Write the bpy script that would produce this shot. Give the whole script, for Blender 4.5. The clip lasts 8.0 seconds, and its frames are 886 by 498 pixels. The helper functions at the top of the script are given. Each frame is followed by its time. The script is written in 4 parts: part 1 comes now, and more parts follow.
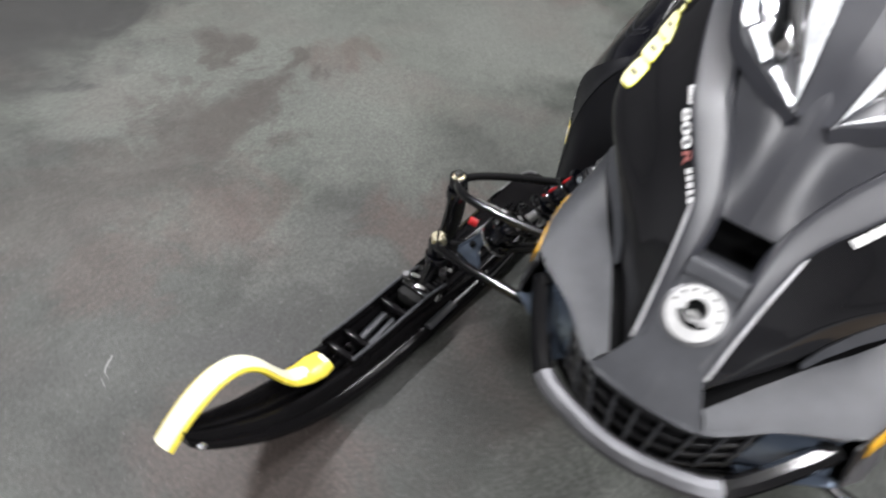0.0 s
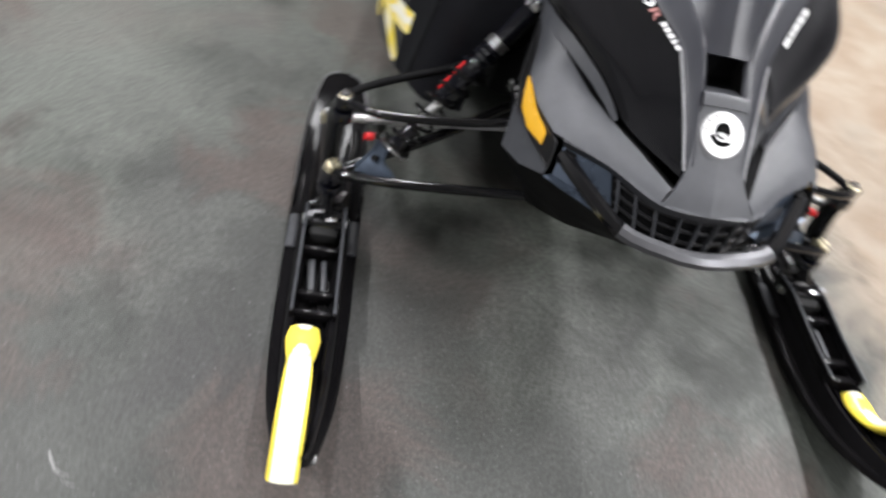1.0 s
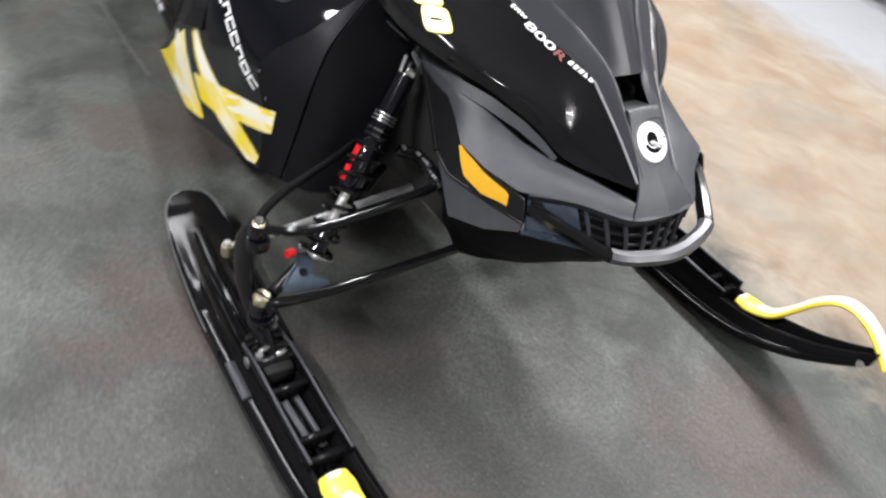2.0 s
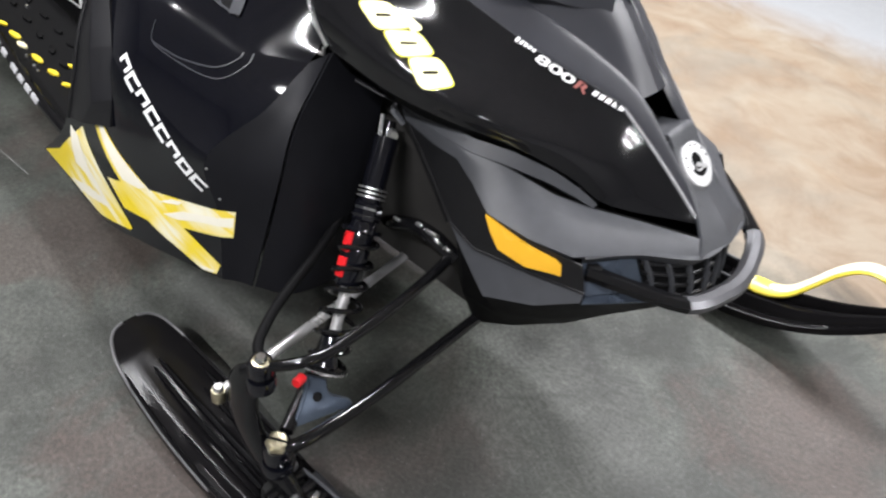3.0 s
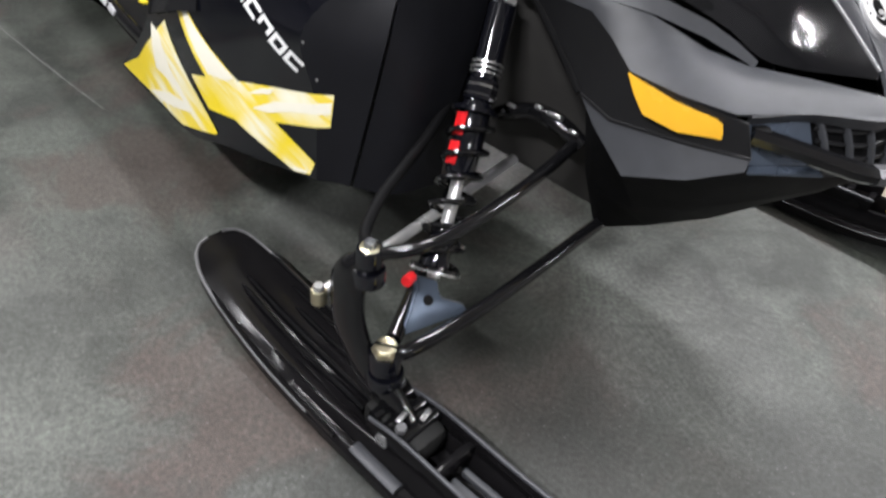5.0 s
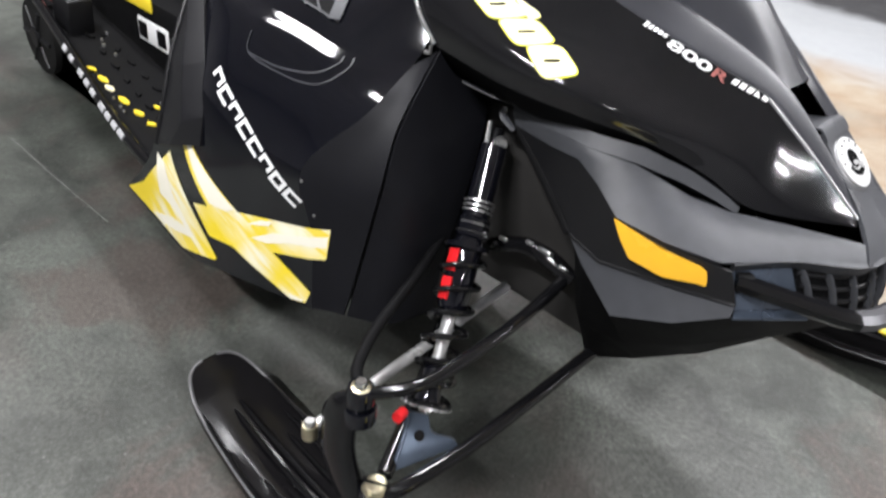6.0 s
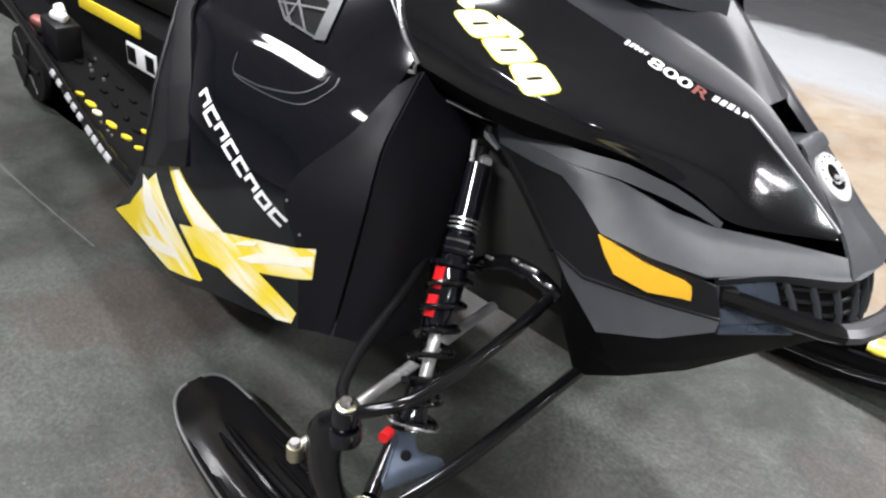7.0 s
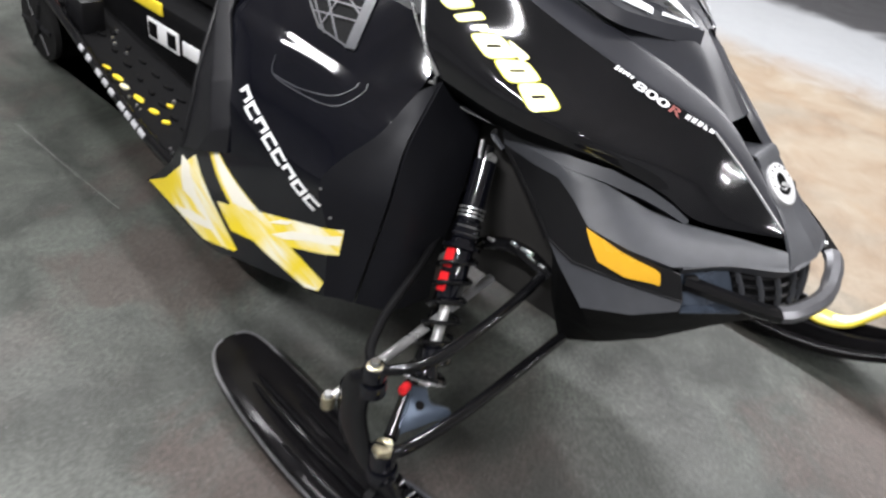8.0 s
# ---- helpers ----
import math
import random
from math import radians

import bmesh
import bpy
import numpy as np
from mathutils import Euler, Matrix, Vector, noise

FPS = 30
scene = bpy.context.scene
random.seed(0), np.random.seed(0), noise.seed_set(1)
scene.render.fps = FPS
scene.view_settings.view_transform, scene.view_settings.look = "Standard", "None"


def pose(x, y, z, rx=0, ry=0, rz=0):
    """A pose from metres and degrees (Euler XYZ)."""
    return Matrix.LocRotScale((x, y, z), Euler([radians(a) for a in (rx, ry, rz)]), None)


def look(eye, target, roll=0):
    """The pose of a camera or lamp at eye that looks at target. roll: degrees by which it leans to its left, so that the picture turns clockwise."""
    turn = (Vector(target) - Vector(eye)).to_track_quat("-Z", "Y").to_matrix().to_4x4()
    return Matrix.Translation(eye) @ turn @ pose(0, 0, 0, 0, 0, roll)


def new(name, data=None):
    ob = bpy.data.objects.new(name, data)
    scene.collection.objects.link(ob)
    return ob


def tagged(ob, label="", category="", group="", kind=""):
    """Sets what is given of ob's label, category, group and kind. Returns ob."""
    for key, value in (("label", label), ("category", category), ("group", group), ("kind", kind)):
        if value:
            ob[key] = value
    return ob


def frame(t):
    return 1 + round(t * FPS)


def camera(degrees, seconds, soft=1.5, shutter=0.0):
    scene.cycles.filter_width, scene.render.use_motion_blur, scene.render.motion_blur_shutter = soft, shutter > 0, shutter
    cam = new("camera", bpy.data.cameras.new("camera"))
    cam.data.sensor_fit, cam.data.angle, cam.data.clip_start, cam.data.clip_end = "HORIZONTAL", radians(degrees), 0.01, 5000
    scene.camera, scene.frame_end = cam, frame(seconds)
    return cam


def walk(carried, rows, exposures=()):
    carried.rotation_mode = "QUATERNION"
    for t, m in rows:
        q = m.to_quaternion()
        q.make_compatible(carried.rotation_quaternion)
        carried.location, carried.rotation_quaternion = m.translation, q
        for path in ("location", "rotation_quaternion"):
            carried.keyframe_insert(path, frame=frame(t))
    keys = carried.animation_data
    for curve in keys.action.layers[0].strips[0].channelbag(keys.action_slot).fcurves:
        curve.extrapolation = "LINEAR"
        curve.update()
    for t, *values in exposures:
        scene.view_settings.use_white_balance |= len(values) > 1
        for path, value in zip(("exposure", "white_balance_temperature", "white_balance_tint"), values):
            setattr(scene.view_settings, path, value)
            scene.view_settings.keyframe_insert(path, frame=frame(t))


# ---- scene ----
cam = camera(62.40, 8.0, soft=2.3, shutter=0.55)
PATH = [
    (0, (0.8981, 0.0783, 1.2168), (-0.2859, -0.7265, -0.1797), 6.32),
    (0.2, (0.9425, -0.0653, 1.1732), (-0.3120, -0.7277, -0.2366), 6.83),
    (0.5, (0.9954, -0.2682, 1.1572), (-0.3482, -0.5793, -0.2913), 12.88),
    (0.8, (1.0298, -0.4105, 1.1901), (-0.2901, -0.3642, -0.3118), 17.07),
    (1, (1.0829, -0.5628, 1.1683), (-0.2469, -0.2109, -0.2835), 19.20),
    (1.5, (1.0520, -0.7710, 1.1855), (-0.1796, -0.0303, -0.2054), 18.79),
    (2, (0.8355, -0.9513, 1.1703), (-0.2572, 0.1027, -0.1317), 16.57),
    (2.2, (0.7535, -0.9871, 1.1794), (-0.2401, 0.1586, -0.1245), 16.21),
    (3.3, (0.4462, -0.9344, 1.0357), (-0.4089, 0.3362, -0.2506), 10.89),
    (3.5, (0.4367, -0.9361, 0.9620), (-0.4490, 0.3155, -0.3222), 10.21),
    (4, (0.4560, -0.9767, 0.8570), (-0.4860, 0.2034, -0.4545), 9.56),
    (4.2, (0.4549, -1.0203, 0.8372), (-0.4671, 0.1630, -0.4856), 10.54),
    (5.5, (0.4403, -0.9731, 0.9423), (-0.5794, 0.2056, -0.3111), 5.12),
    (6, (0.4318, -0.9687, 0.9590), (-0.6540, 0.2893, -0.1538), 6.88),
    (6.5, (0.4325, -0.9655, 0.9574), (-0.6810, 0.3166, -0.0991), 5.80),
    (7, (0.4432, -0.9670, 0.9485), (-0.6601, 0.3316, -0.0986), 6.70),
    (7.5, (0.4569, -0.9791, 0.9628), (-0.6320, 0.3325, -0.0831), 8.85),
    (8, (0.4668, -1.1014, 1.0876), (-0.5114, 0.1967, -0.0776), 9.86),
]
walk(cam, [(t, look(eye, target, roll)) for t, eye, target, roll in PATH],
     exposures=[(0.0, 0.02), (0.5, 0.03), (1.0, 0.12), (1.5, 0.12), (2.0, 0.16), (4.0, 0.22), (6.5, 0.32), (7.5, 0.32), (8.0, 0.24)])

# ---- world and light ----
world = bpy.data.worlds.new("showroom_air")
scene.world = world
world.use_nodes = True
world.node_tree.nodes["Background"].inputs[0].default_value = (0.75, 0.85, 1.0, 1)
world.node_tree.nodes["Background"].inputs[1].default_value = 0.15


def tube_lamp(name, x, y, sx, sy, watts, colour=(0.96, 0.98, 1.0), turn=0):
    data = bpy.data.lights.new(name, "AREA")
    data.shape, data.size, data.size_y, data.energy, data.color = "RECTANGLE", sx, sy, watts, colour
    lamp = new(name, data)
    lamp.matrix_world = pose(x, y, 3.15, 0, 0, turn)
    return lamp


for x, y, watts in ((-1.15, 0.10, 52), (-3.0, 2.3, 172), (-0.7, 2.3, 150), (1.6, 2.3, 112), (3.9, 2.3, 120)):
    tube_lamp("ceiling_lamp", x, y, 1.25, 0.30 if y > 1 else 0.12, watts, (0.976, 0.972, 1.0))
# tubes on the other side and towards the front
for x, y, turn, long, wide, watts in ((0.25, -2.62, 0, 1.25, 0.06, 185), (3.98, -2.66, 90, 0.75, 0.03, 42), (4.55, -2.92, 90, 0.5, 0.05, 42)):
    tube_lamp("ceiling_tube", x, y, long, wide, watts, (0.976, 0.972, 1.0), turn)
tube_lamp("ceiling_tube", -1.98, -0.92, 1.05, 0.30, 62, (0.976, 0.972, 1.0))


# ---- materials ----
def nodes_of(name):
    m = bpy.data.materials.new(name)
    m.use_nodes = True
    t = m.node_tree
    return m, t, t.nodes["Principled BSDF"]


def surface(name, colour, rough, metal=0.0, var=0.25, scale=40.0, bump=0.02, bump_scale=300.0, coat=0.0, rough_var=0.12, spec=0.5):
    """A painted or moulded surface with large blotches, fine grain and uneven gloss."""
    m, t, b = nodes_of(name)
    co = t.nodes.new("ShaderNodeTexCoord")
    n1 = t.nodes.new("ShaderNodeTexNoise")
    n1.inputs["Scale"].default_value, n1.inputs["Detail"].default_value = scale, 6
    t.links.new(co.outputs["Object"], n1.inputs["Vector"])
    ramp = t.nodes.new("ShaderNodeMapRange")
    ramp.inputs["To Min"].default_value, ramp.inputs["To Max"].default_value = 1 - var, 1 + var
    t.links.new(n1.outputs["Fac"], ramp.inputs["Value"])
    mul = t.nodes.new("ShaderNodeVectorMath")
    mul.operation = "SCALE"
    mul.inputs[0].default_value = colour
    t.links.new(ramp.outputs["Result"], mul.inputs["Scale"])
    t.links.new(mul.outputs["Vector"], b.inputs["Base Color"])
    n3 = t.nodes.new("ShaderNodeTexNoise")
    n3.inputs["Scale"].default_value, n3.inputs["Detail"].default_value = scale * 0.4, 4
    t.links.new(co.outputs["Object"], n3.inputs["Vector"])
    rr = t.nodes.new("ShaderNodeMapRange")
    rr.inputs["To Min"].default_value, rr.inputs["To Max"].default_value = max(rough - rough_var, 0.02), min(rough + rough_var, 1)
    t.links.new(n3.outputs["Fac"], rr.inputs["Value"])
    t.links.new(rr.outputs["Result"], b.inputs["Roughness"])
    n2 = t.nodes.new("ShaderNodeTexNoise")
    n2.inputs["Scale"].default_value, n2.inputs["Detail"].default_value = bump_scale, 3
    t.links.new(co.outputs["Object"], n2.inputs["Vector"])
    bp = t.nodes.new("ShaderNodeBump")
    bp.inputs["Strength"].default_value, bp.inputs["Distance"].default_value = bump, 0.002
    t.links.new(n2.outputs["Fac"], bp.inputs["Height"])
    t.links.new(bp.outputs["Normal"], b.inputs["Normal"])
    b.inputs["Metallic"].default_value = metal
    b.inputs["Coat Weight"].default_value = coat
    b.inputs["Coat Roughness"].default_value = 0.04
    b.inputs["Specular IOR Level"].default_value = spec
    return m


GLOSS = surface("gloss_black_paint", (0.0036, 0.0038, 0.0060), 0.08, var=0.3, bump=0.012, bump_scale=25, coat=0.25, rough_var=0.04)
HOOD = surface("hood_black_paint", (0.0085, 0.0085, 0.0095), 0.08, var=0.4, scale=9, bump=0.012, bump_scale=30, coat=0.1, rough_var=0.03, spec=0.4)
PANEL = surface("satin_panel_black", (0.0046, 0.0048, 0.0068), 0.55, spec=0.24, bump=0.1, bump_scale=600)
MATTE = surface("moulded_grey_plastic", (0.046, 0.048, 0.054), 0.42, bump=0.25, bump_scale=900, rough_var=0.12, spec=0.42)
SATIN = surface("satin_black_plastic", (0.008, 0.008, 0.009), 0.40, bump=0.15, bump_scale=700, spec=0.35)
DARK = surface("dark_black_plastic", (0.0044, 0.0044, 0.0048), 0.6, bump=0.2, bump_scale=700, spec=0.09)
STEEL = surface("black_coated_steel", (0.0042, 0.0042, 0.0048), 0.11, bump=0.05, bump_scale=200, coat=0.15, rough_var=0.05, spec=0.42)
SKI = surface("black_ski_plastic", (0.0058, 0.0055, 0.006), 0.15, bump=0.05, bump_scale=150, spec=0.11, rough_var=0.04)
SILVER = surface("bare_aluminium", (0.62, 0.62, 0.62), 0.28, metal=0.9, bump=0.05, bump_scale=250)
ROD = surface("bare_aluminium_rod", (0.60, 0.60, 0.60), 0.30, metal=0.7, bump=0.05)
CHROME = surface("bright_chrome", (0.85, 0.86, 0.88), 0.08, metal=1.0, var=0.05, bump=0.0, rough_var=0.04)
BRASS = surface("zinc_yellow_nut", (0.56, 0.51, 0.36), 0.30, metal=0.95, var=0.5, scale=120, bump=0.4)
BLUEGREY = surface("blue_grey_bracket", (0.110, 0.138, 0.185), 0.30, metal=0.65)
LOOP = surface("yellow_loop_plastic", (0.93, 0.74, 0.09), 0.25, var=0.05, bump=0.03)
LITLOOP = surface("lit_loop_rib", (0.96, 0.93, 0.70), 0.25, var=0.04, bump=0.03)
BARE = surface("worn_bumper_metal", (0.095, 0.095, 0.102), 0.36, metal=0.6, bump=0.15, bump_scale=120)
YELLOW = surface("yellow_plastic", (0.86, 0.66, 0.04), 0.38, var=0.06, bump=0.03)


def cross_material():
    """Yellow print that fades to near white in soft patches."""
    m, t, b = nodes_of("yellow_to_white_print")
    co = t.nodes.new("ShaderNodeTexCoord")
    flat = t.nodes.new("ShaderNodeVectorMath")
    flat.operation = "MULTIPLY"
    flat.inputs[1].default_value = (1, 0, 1)
    t.links.new(co.outputs["Object"], flat.inputs[0])
    last = None
    for x, z, r in ((-0.575, 0.335, 0.062), (-0.580, 0.295, 0.045), (-0.630, 0.236, 0.040), (-0.550, 0.262, 0.045), (-0.484, 0.405, 0.032), (-0.448, 0.378, 0.036), (-0.412, 0.353, 0.034), (-0.37, 0.300, 0.03), (-0.275, 0.382, 0.035), (-0.31, 0.372, 0.03), (-0.30, 0.262, 0.022)):
        d = t.nodes.new("ShaderNodeVectorMath")
        d.operation = "DISTANCE"
        t.links.new(flat.outputs[0], d.inputs[0])
        d.inputs[1].default_value = (x, 0, z)
        f = t.nodes.new("ShaderNodeMapRange")
        f.interpolation_type = "SMOOTHSTEP"
        f.inputs["From Min"].default_value, f.inputs["From Max"].default_value = r * 1.9, r * 0.1
        t.links.new(d.outputs["Value"], f.inputs["Value"])
        if last is None:
            last = f.outputs["Result"]
        else:
            k = t.nodes.new("ShaderNodeMath")
            k.operation = "MAXIMUM"
            t.links.new(last, k.inputs[0])
            t.links.new(f.outputs["Result"], k.inputs[1])
            last = k.outputs[0]
    c = t.nodes.new("ShaderNodeMix")
    c.data_type = "RGBA"
    c.inputs["A"].default_value, c.inputs["B"].default_value = (0.90, 0.69, 0.026, 1), (0.95, 0.92, 0.74, 1)
    lanes = t.nodes.new("ShaderNodeCombineXYZ")
    for k, d in enumerate(((5.0, 0, -3.0), (22.0, 0, 36.0))):
        dot = t.nodes.new("ShaderNodeVectorMath")
        dot.operation = "DOT_PRODUCT"
        t.links.new(flat.outputs[0], dot.inputs[0])
        dot.inputs[1].default_value = d
        t.links.new(dot.outputs["Value"], lanes.inputs[k])
    streak = t.nodes.new("ShaderNodeTexNoise")
    streak.inputs["Scale"].default_value, streak.inputs["Detail"].default_value = 1.0, 3
    t.links.new(lanes.outputs[0], streak.inputs["Vector"])
    band = t.nodes.new("ShaderNodeMapRange")
    for key, v in zip(("From Min", "From Max", "To Min", "To Max"), (0.42, 0.54, 0.08, 1.0)):
        band.inputs[key].default_value = v
    t.links.new(streak.outputs["Fac"], band.inputs["Value"])
    soft = t.nodes.new("ShaderNodeMath")
    soft.operation = "MULTIPLY"
    t.links.new(band.outputs["Result"], soft.inputs[1])
    t.links.new(last, soft.inputs[0])
    t.links.new(soft.outputs[0], c.inputs["Factor"])
    t.links.new(c.outputs["Result"], b.inputs["Base Color"])
    b.inputs["Roughness"].default_value = 0.3
    return m


CROSS = cross_material()
FRAME = surface("dull_frame_paint", (0.020, 0.019, 0.018), 0.55, var=0.4, scale=25)
AMBER = surface("amber_lens", (0.84, 0.45, 0.028), 0.25, var=0.1, coat=0.5)
RED = surface("red_plastic", (0.65, 0.015, 0.02), 0.35, var=0.1)
BADGE = surface("brushed_badge", (0.68, 0.68, 0.68), 0.38, metal=0.35, var=0.2)
RIM = surface("dull_grey_badge_rim", (0.13, 0.13, 0.135), 0.4, metal=0.4)
# painted grey for the hood crease highlight and the shaded inner tie rod
EDGE = surface("edge_glint_rod_shade", (0.34, 0.34, 0.35), 0.35, metal=0.3)
POD = surface("dark_grey_pod_plastic", (0.0062, 0.0062, 0.0078), 0.42, bump=0.2, bump_scale=800)
SLATE = surface("dark_slate_hood_plastic", (0.026, 0.027, 0.033), 0.36, var=0.35, scale=14, bump=0.12, bump_scale=500, rough_var=0.12, spec=0.5)
SMOKE = surface("smoked_lamp_glass", (0.05, 0.052, 0.058), 0.10, var=0.5, scale=30, bump=0.25, bump_scale=22, coat=0.5)
REFLECTOR = surface("mirror_lamp_reflector", (0.80, 0.81, 0.83), 0.10, metal=1.0, var=0.1, bump=0.9, bump_scale=28)
WHITE = surface("white_print", (0.82, 0.82, 0.82), 0.4, var=0.05)
DULLWHITE = surface("worn_white_print", (0.36, 0.36, 0.37), 0.5, var=0.5, scale=90)
PALE = surface("pale_yellow_print", (0.88, 0.80, 0.52), 0.35, var=0.12, scale=25)
BRIGHT = surface("pale_cream_print", (0.95, 0.91, 0.52), 0.35, var=0.05)
CREAM = surface("near_white_print", (0.92, 0.88, 0.74), 0.32, var=0.08, scale=30)
LIME = surface("lime_yellow_outline", (0.82, 0.78, 0.06), 0.35, var=0.05)
TEXTRED = surface("dull_red_print", (0.30, 0.10, 0.09), 0.4)
LAMPGLASS = surface("bright_lamp_reflector", (0.76, 0.78, 0.80), 0.25, metal=0.5, var=0.4, scale=45, bump=1.0, bump_scale=30)
RUBBER = surface("black_rubber", (0.009, 0.009, 0.009), 0.7, spec=0.25, bump=0.3, bump_scale=500)


def floor_material():
    m, t, b = nodes_of("stained_concrete")
    N, L = t.nodes.new, t.links.new
    co = N("ShaderNodeTexCoord")
    sep = N("ShaderNodeSeparateXYZ")
    L(co.outputs["Object"], sep.inputs[0])

    def noise_node(scale, detail=6, rough=0.6, dist=0.0):
        n = N("ShaderNodeTexNoise")
        n.inputs["Scale"].default_value, n.inputs["Detail"].default_value = scale, detail
        n.inputs["Roughness"].default_value, n.inputs["Distortion"].default_value = rough, dist
        L(co.outputs["Object"], n.inputs["Vector"])
        return n

    def remap(value, a, b_, c, d):
        r = N("ShaderNodeMapRange")
        for k, v in zip(("From Min", "From Max", "To Min", "To Max"), (a, b_, c, d)):
            r.inputs[k].default_value = v
        L(value, r.inputs["Value"])
        return r.outputs["Result"]

    def mix(fac, a, b_):
        r = N("ShaderNodeMix")
        r.data_type = "RGBA"
        for sock, v in ((r.inputs["Factor"], fac), (r.inputs["A"], a), (r.inputs["B"], b_)):
            if isinstance(v, tuple):
                sock.default_value = (*v, 1)
            else:
                L(v, sock)
        return r.outputs["Result"]

    big, mid, fine = noise_node(1.1, 7, 0.62, 0.8), noise_node(4.2, 8, 0.65, 0.5), noise_node(120, 6, 0.75)
    speck, grit = noise_node(150, 3, 0.6), noise_node(62, 6, 0.8)
    small = noise_node(17, 6, 0.65, 0.3)
    base = mix(remap(mid.outputs["Fac"], 0.40, 0.60, 0, 1), (0.039, 0.044, 0.037), (0.097, 0.106, 0.092))
    red = noise_node(2.0, 7, 0.62, 0.6)
    base = mix(remap(red.outputs["Fac"], 0.50, 0.66, 0, 0.8), base, (0.090, 0.062, 0.056))
    base = mix(remap(big.outputs["Fac"], 0.50, 0.63, 0, 0.85), base, (0.036, 0.036, 0.034))
    base = mix(remap(small.outputs["Fac"], 0.54, 0.75, 0, 0.55), base, (0.036, 0.037, 0.035))
    # old spills and dark patches, each with its own place, edge broken by the grain
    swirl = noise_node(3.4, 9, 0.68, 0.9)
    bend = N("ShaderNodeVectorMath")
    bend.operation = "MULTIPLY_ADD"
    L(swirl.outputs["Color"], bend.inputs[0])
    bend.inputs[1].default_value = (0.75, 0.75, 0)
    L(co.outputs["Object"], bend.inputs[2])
    # dull grey and pale patches put the floor's shade and light into colour
    DARKPATCH, REDSPILL, LITPALE = (0.034, 0.034, 0.033), (0.080, 0.057, 0.049), (0.130, 0.136, 0.123)
    SHADEGREY, BROWNSPILL = (0.047, 0.050, 0.045), (0.052, 0.044, 0.039)
    for x, y, r, depth, colour in ((0.80, -0.35, 0.50, 0.7, SHADEGREY), (0.62, -1.02, 0.38, 0.6, SHADEGREY), (0.85, 0.40, 0.38, 0.55, SHADEGREY), (0.22, -0.62, 0.26, 0.45, SHADEGREY), (0.36, -0.30, 0.42, 0.55, SHADEGREY), (-0.45, -0.75, 0.26, 0.4, SHADEGREY), (-0.05, -0.72, 0.22, 0.4, SHADEGREY), (-0.85, -1.35, 0.50, 0.6, LITPALE), (-0.40, -1.85, 0.45, 0.6, LITPALE), (0.05, -1.72, 0.24, 0.6, LITPALE), (-0.35, -1.15, 0.26, 0.5, LITPALE), (-1.20, -1.05, 0.38, 0.7, LITPALE), (-0.02, -2.42, 0.50, 0.9, DARKPATCH), (-0.24, -2.10, 0.18, 0.8, DARKPATCH), (0.10, -1.86, 0.07, 0.7, DARKPATCH), (-0.39, -1.70, 0.09, 0.7, BROWNSPILL), (-0.47, -1.50, 0.07, 0.7, BROWNSPILL), (-0.28, -1.42, 0.11, 0.75, BROWNSPILL), (-0.08, -1.38, 0.15, 0.8, BROWNSPILL), (-0.05, -1.56, 0.10, 0.6, BROWNSPILL), (0.16, -1.36, 0.16, 0.7, BROWNSPILL), (0.42, -1.38, 0.17, 0.6, BROWNSPILL), (-0.62, -1.42, 0.10, 0.5, REDSPILL), (0.12, -1.08, 0.14, 0.5, REDSPILL), (0.42, -1.11, 0.14, 0.5, REDSPILL), (0.51, -0.52, 0.22, 0.7, REDSPILL), (0.40, -0.75, 0.13, 0.6, DARKPATCH),
                                   (-0.18, -0.68, 0.17, 0.75, REDSPILL), (-0.77, -0.47, 0.17, 0.65, REDSPILL), (0.57, 0.30, 0.22, 0.7, REDSPILL), (0.19, 0.03, 0.16, 0.5, DARKPATCH), (-0.68, -0.74, 0.14, 0.3, LITPALE), (0.08, -0.86, 0.13, 0.35, LITPALE), (0.20, -0.05, 0.18, 0.35, LITPALE), (0.02, 0.02, 0.15, 0.4, LITPALE), (-0.35, -0.95, 0.2, 0.3, LITPALE)):
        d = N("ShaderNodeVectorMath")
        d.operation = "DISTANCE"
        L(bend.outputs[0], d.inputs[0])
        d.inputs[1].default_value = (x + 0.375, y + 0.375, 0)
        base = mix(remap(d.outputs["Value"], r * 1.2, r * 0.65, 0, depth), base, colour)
    def scaled(colour, value):
        r = N("ShaderNodeVectorMath")
        r.operation = "SCALE"
        L(colour, r.inputs[0])
        L(value, r.inputs["Scale"])
        return r.outputs[0]

    base = scaled(base, remap(grit.outputs["Fac"], 0.36, 0.64, 1.08, 0.70))
    base = scaled(base, remap(fine.outputs["Fac"], 0.36, 0.64, 1.22, 0.50))
    base = mix(remap(speck.outputs["Fac"], 0.655, 0.72, 0.0, 0.55), base, (0.24, 0.24, 0.23))
    # the paler tan coating beyond the machine
    edge = N("ShaderNodeMath")
    edge.operation = "MULTIPLY_ADD"
    L(mid.outputs["Fac"], edge.inputs[0])
    edge.inputs[1].default_value = 0.5
    L(sep.outputs["Y"], edge.inputs[2])
    tan = mix(remap(mid.outputs["Fac"], 0.35, 0.65, 0, 1), (0.172, 0.120, 0.077), (0.245, 0.206, 0.156))
    tan = mix(remap(big.outputs["Fac"], 0.50, 0.64, 0, 0.55), tan, (0.140, 0.137, 0.120))
    tan = mix(remap(red.outputs["Fac"], 0.55, 0.70, 0, 0.6), tan, (0.205, 0.130, 0.070))
    base = mix(remap(edge.outputs[0], 0.92, 1.12, 0, 1), base, tan)
    base = mix(remap(edge.outputs[0], 2.6, 3.0, 0, 1), base, (0.235, 0.242, 0.25))
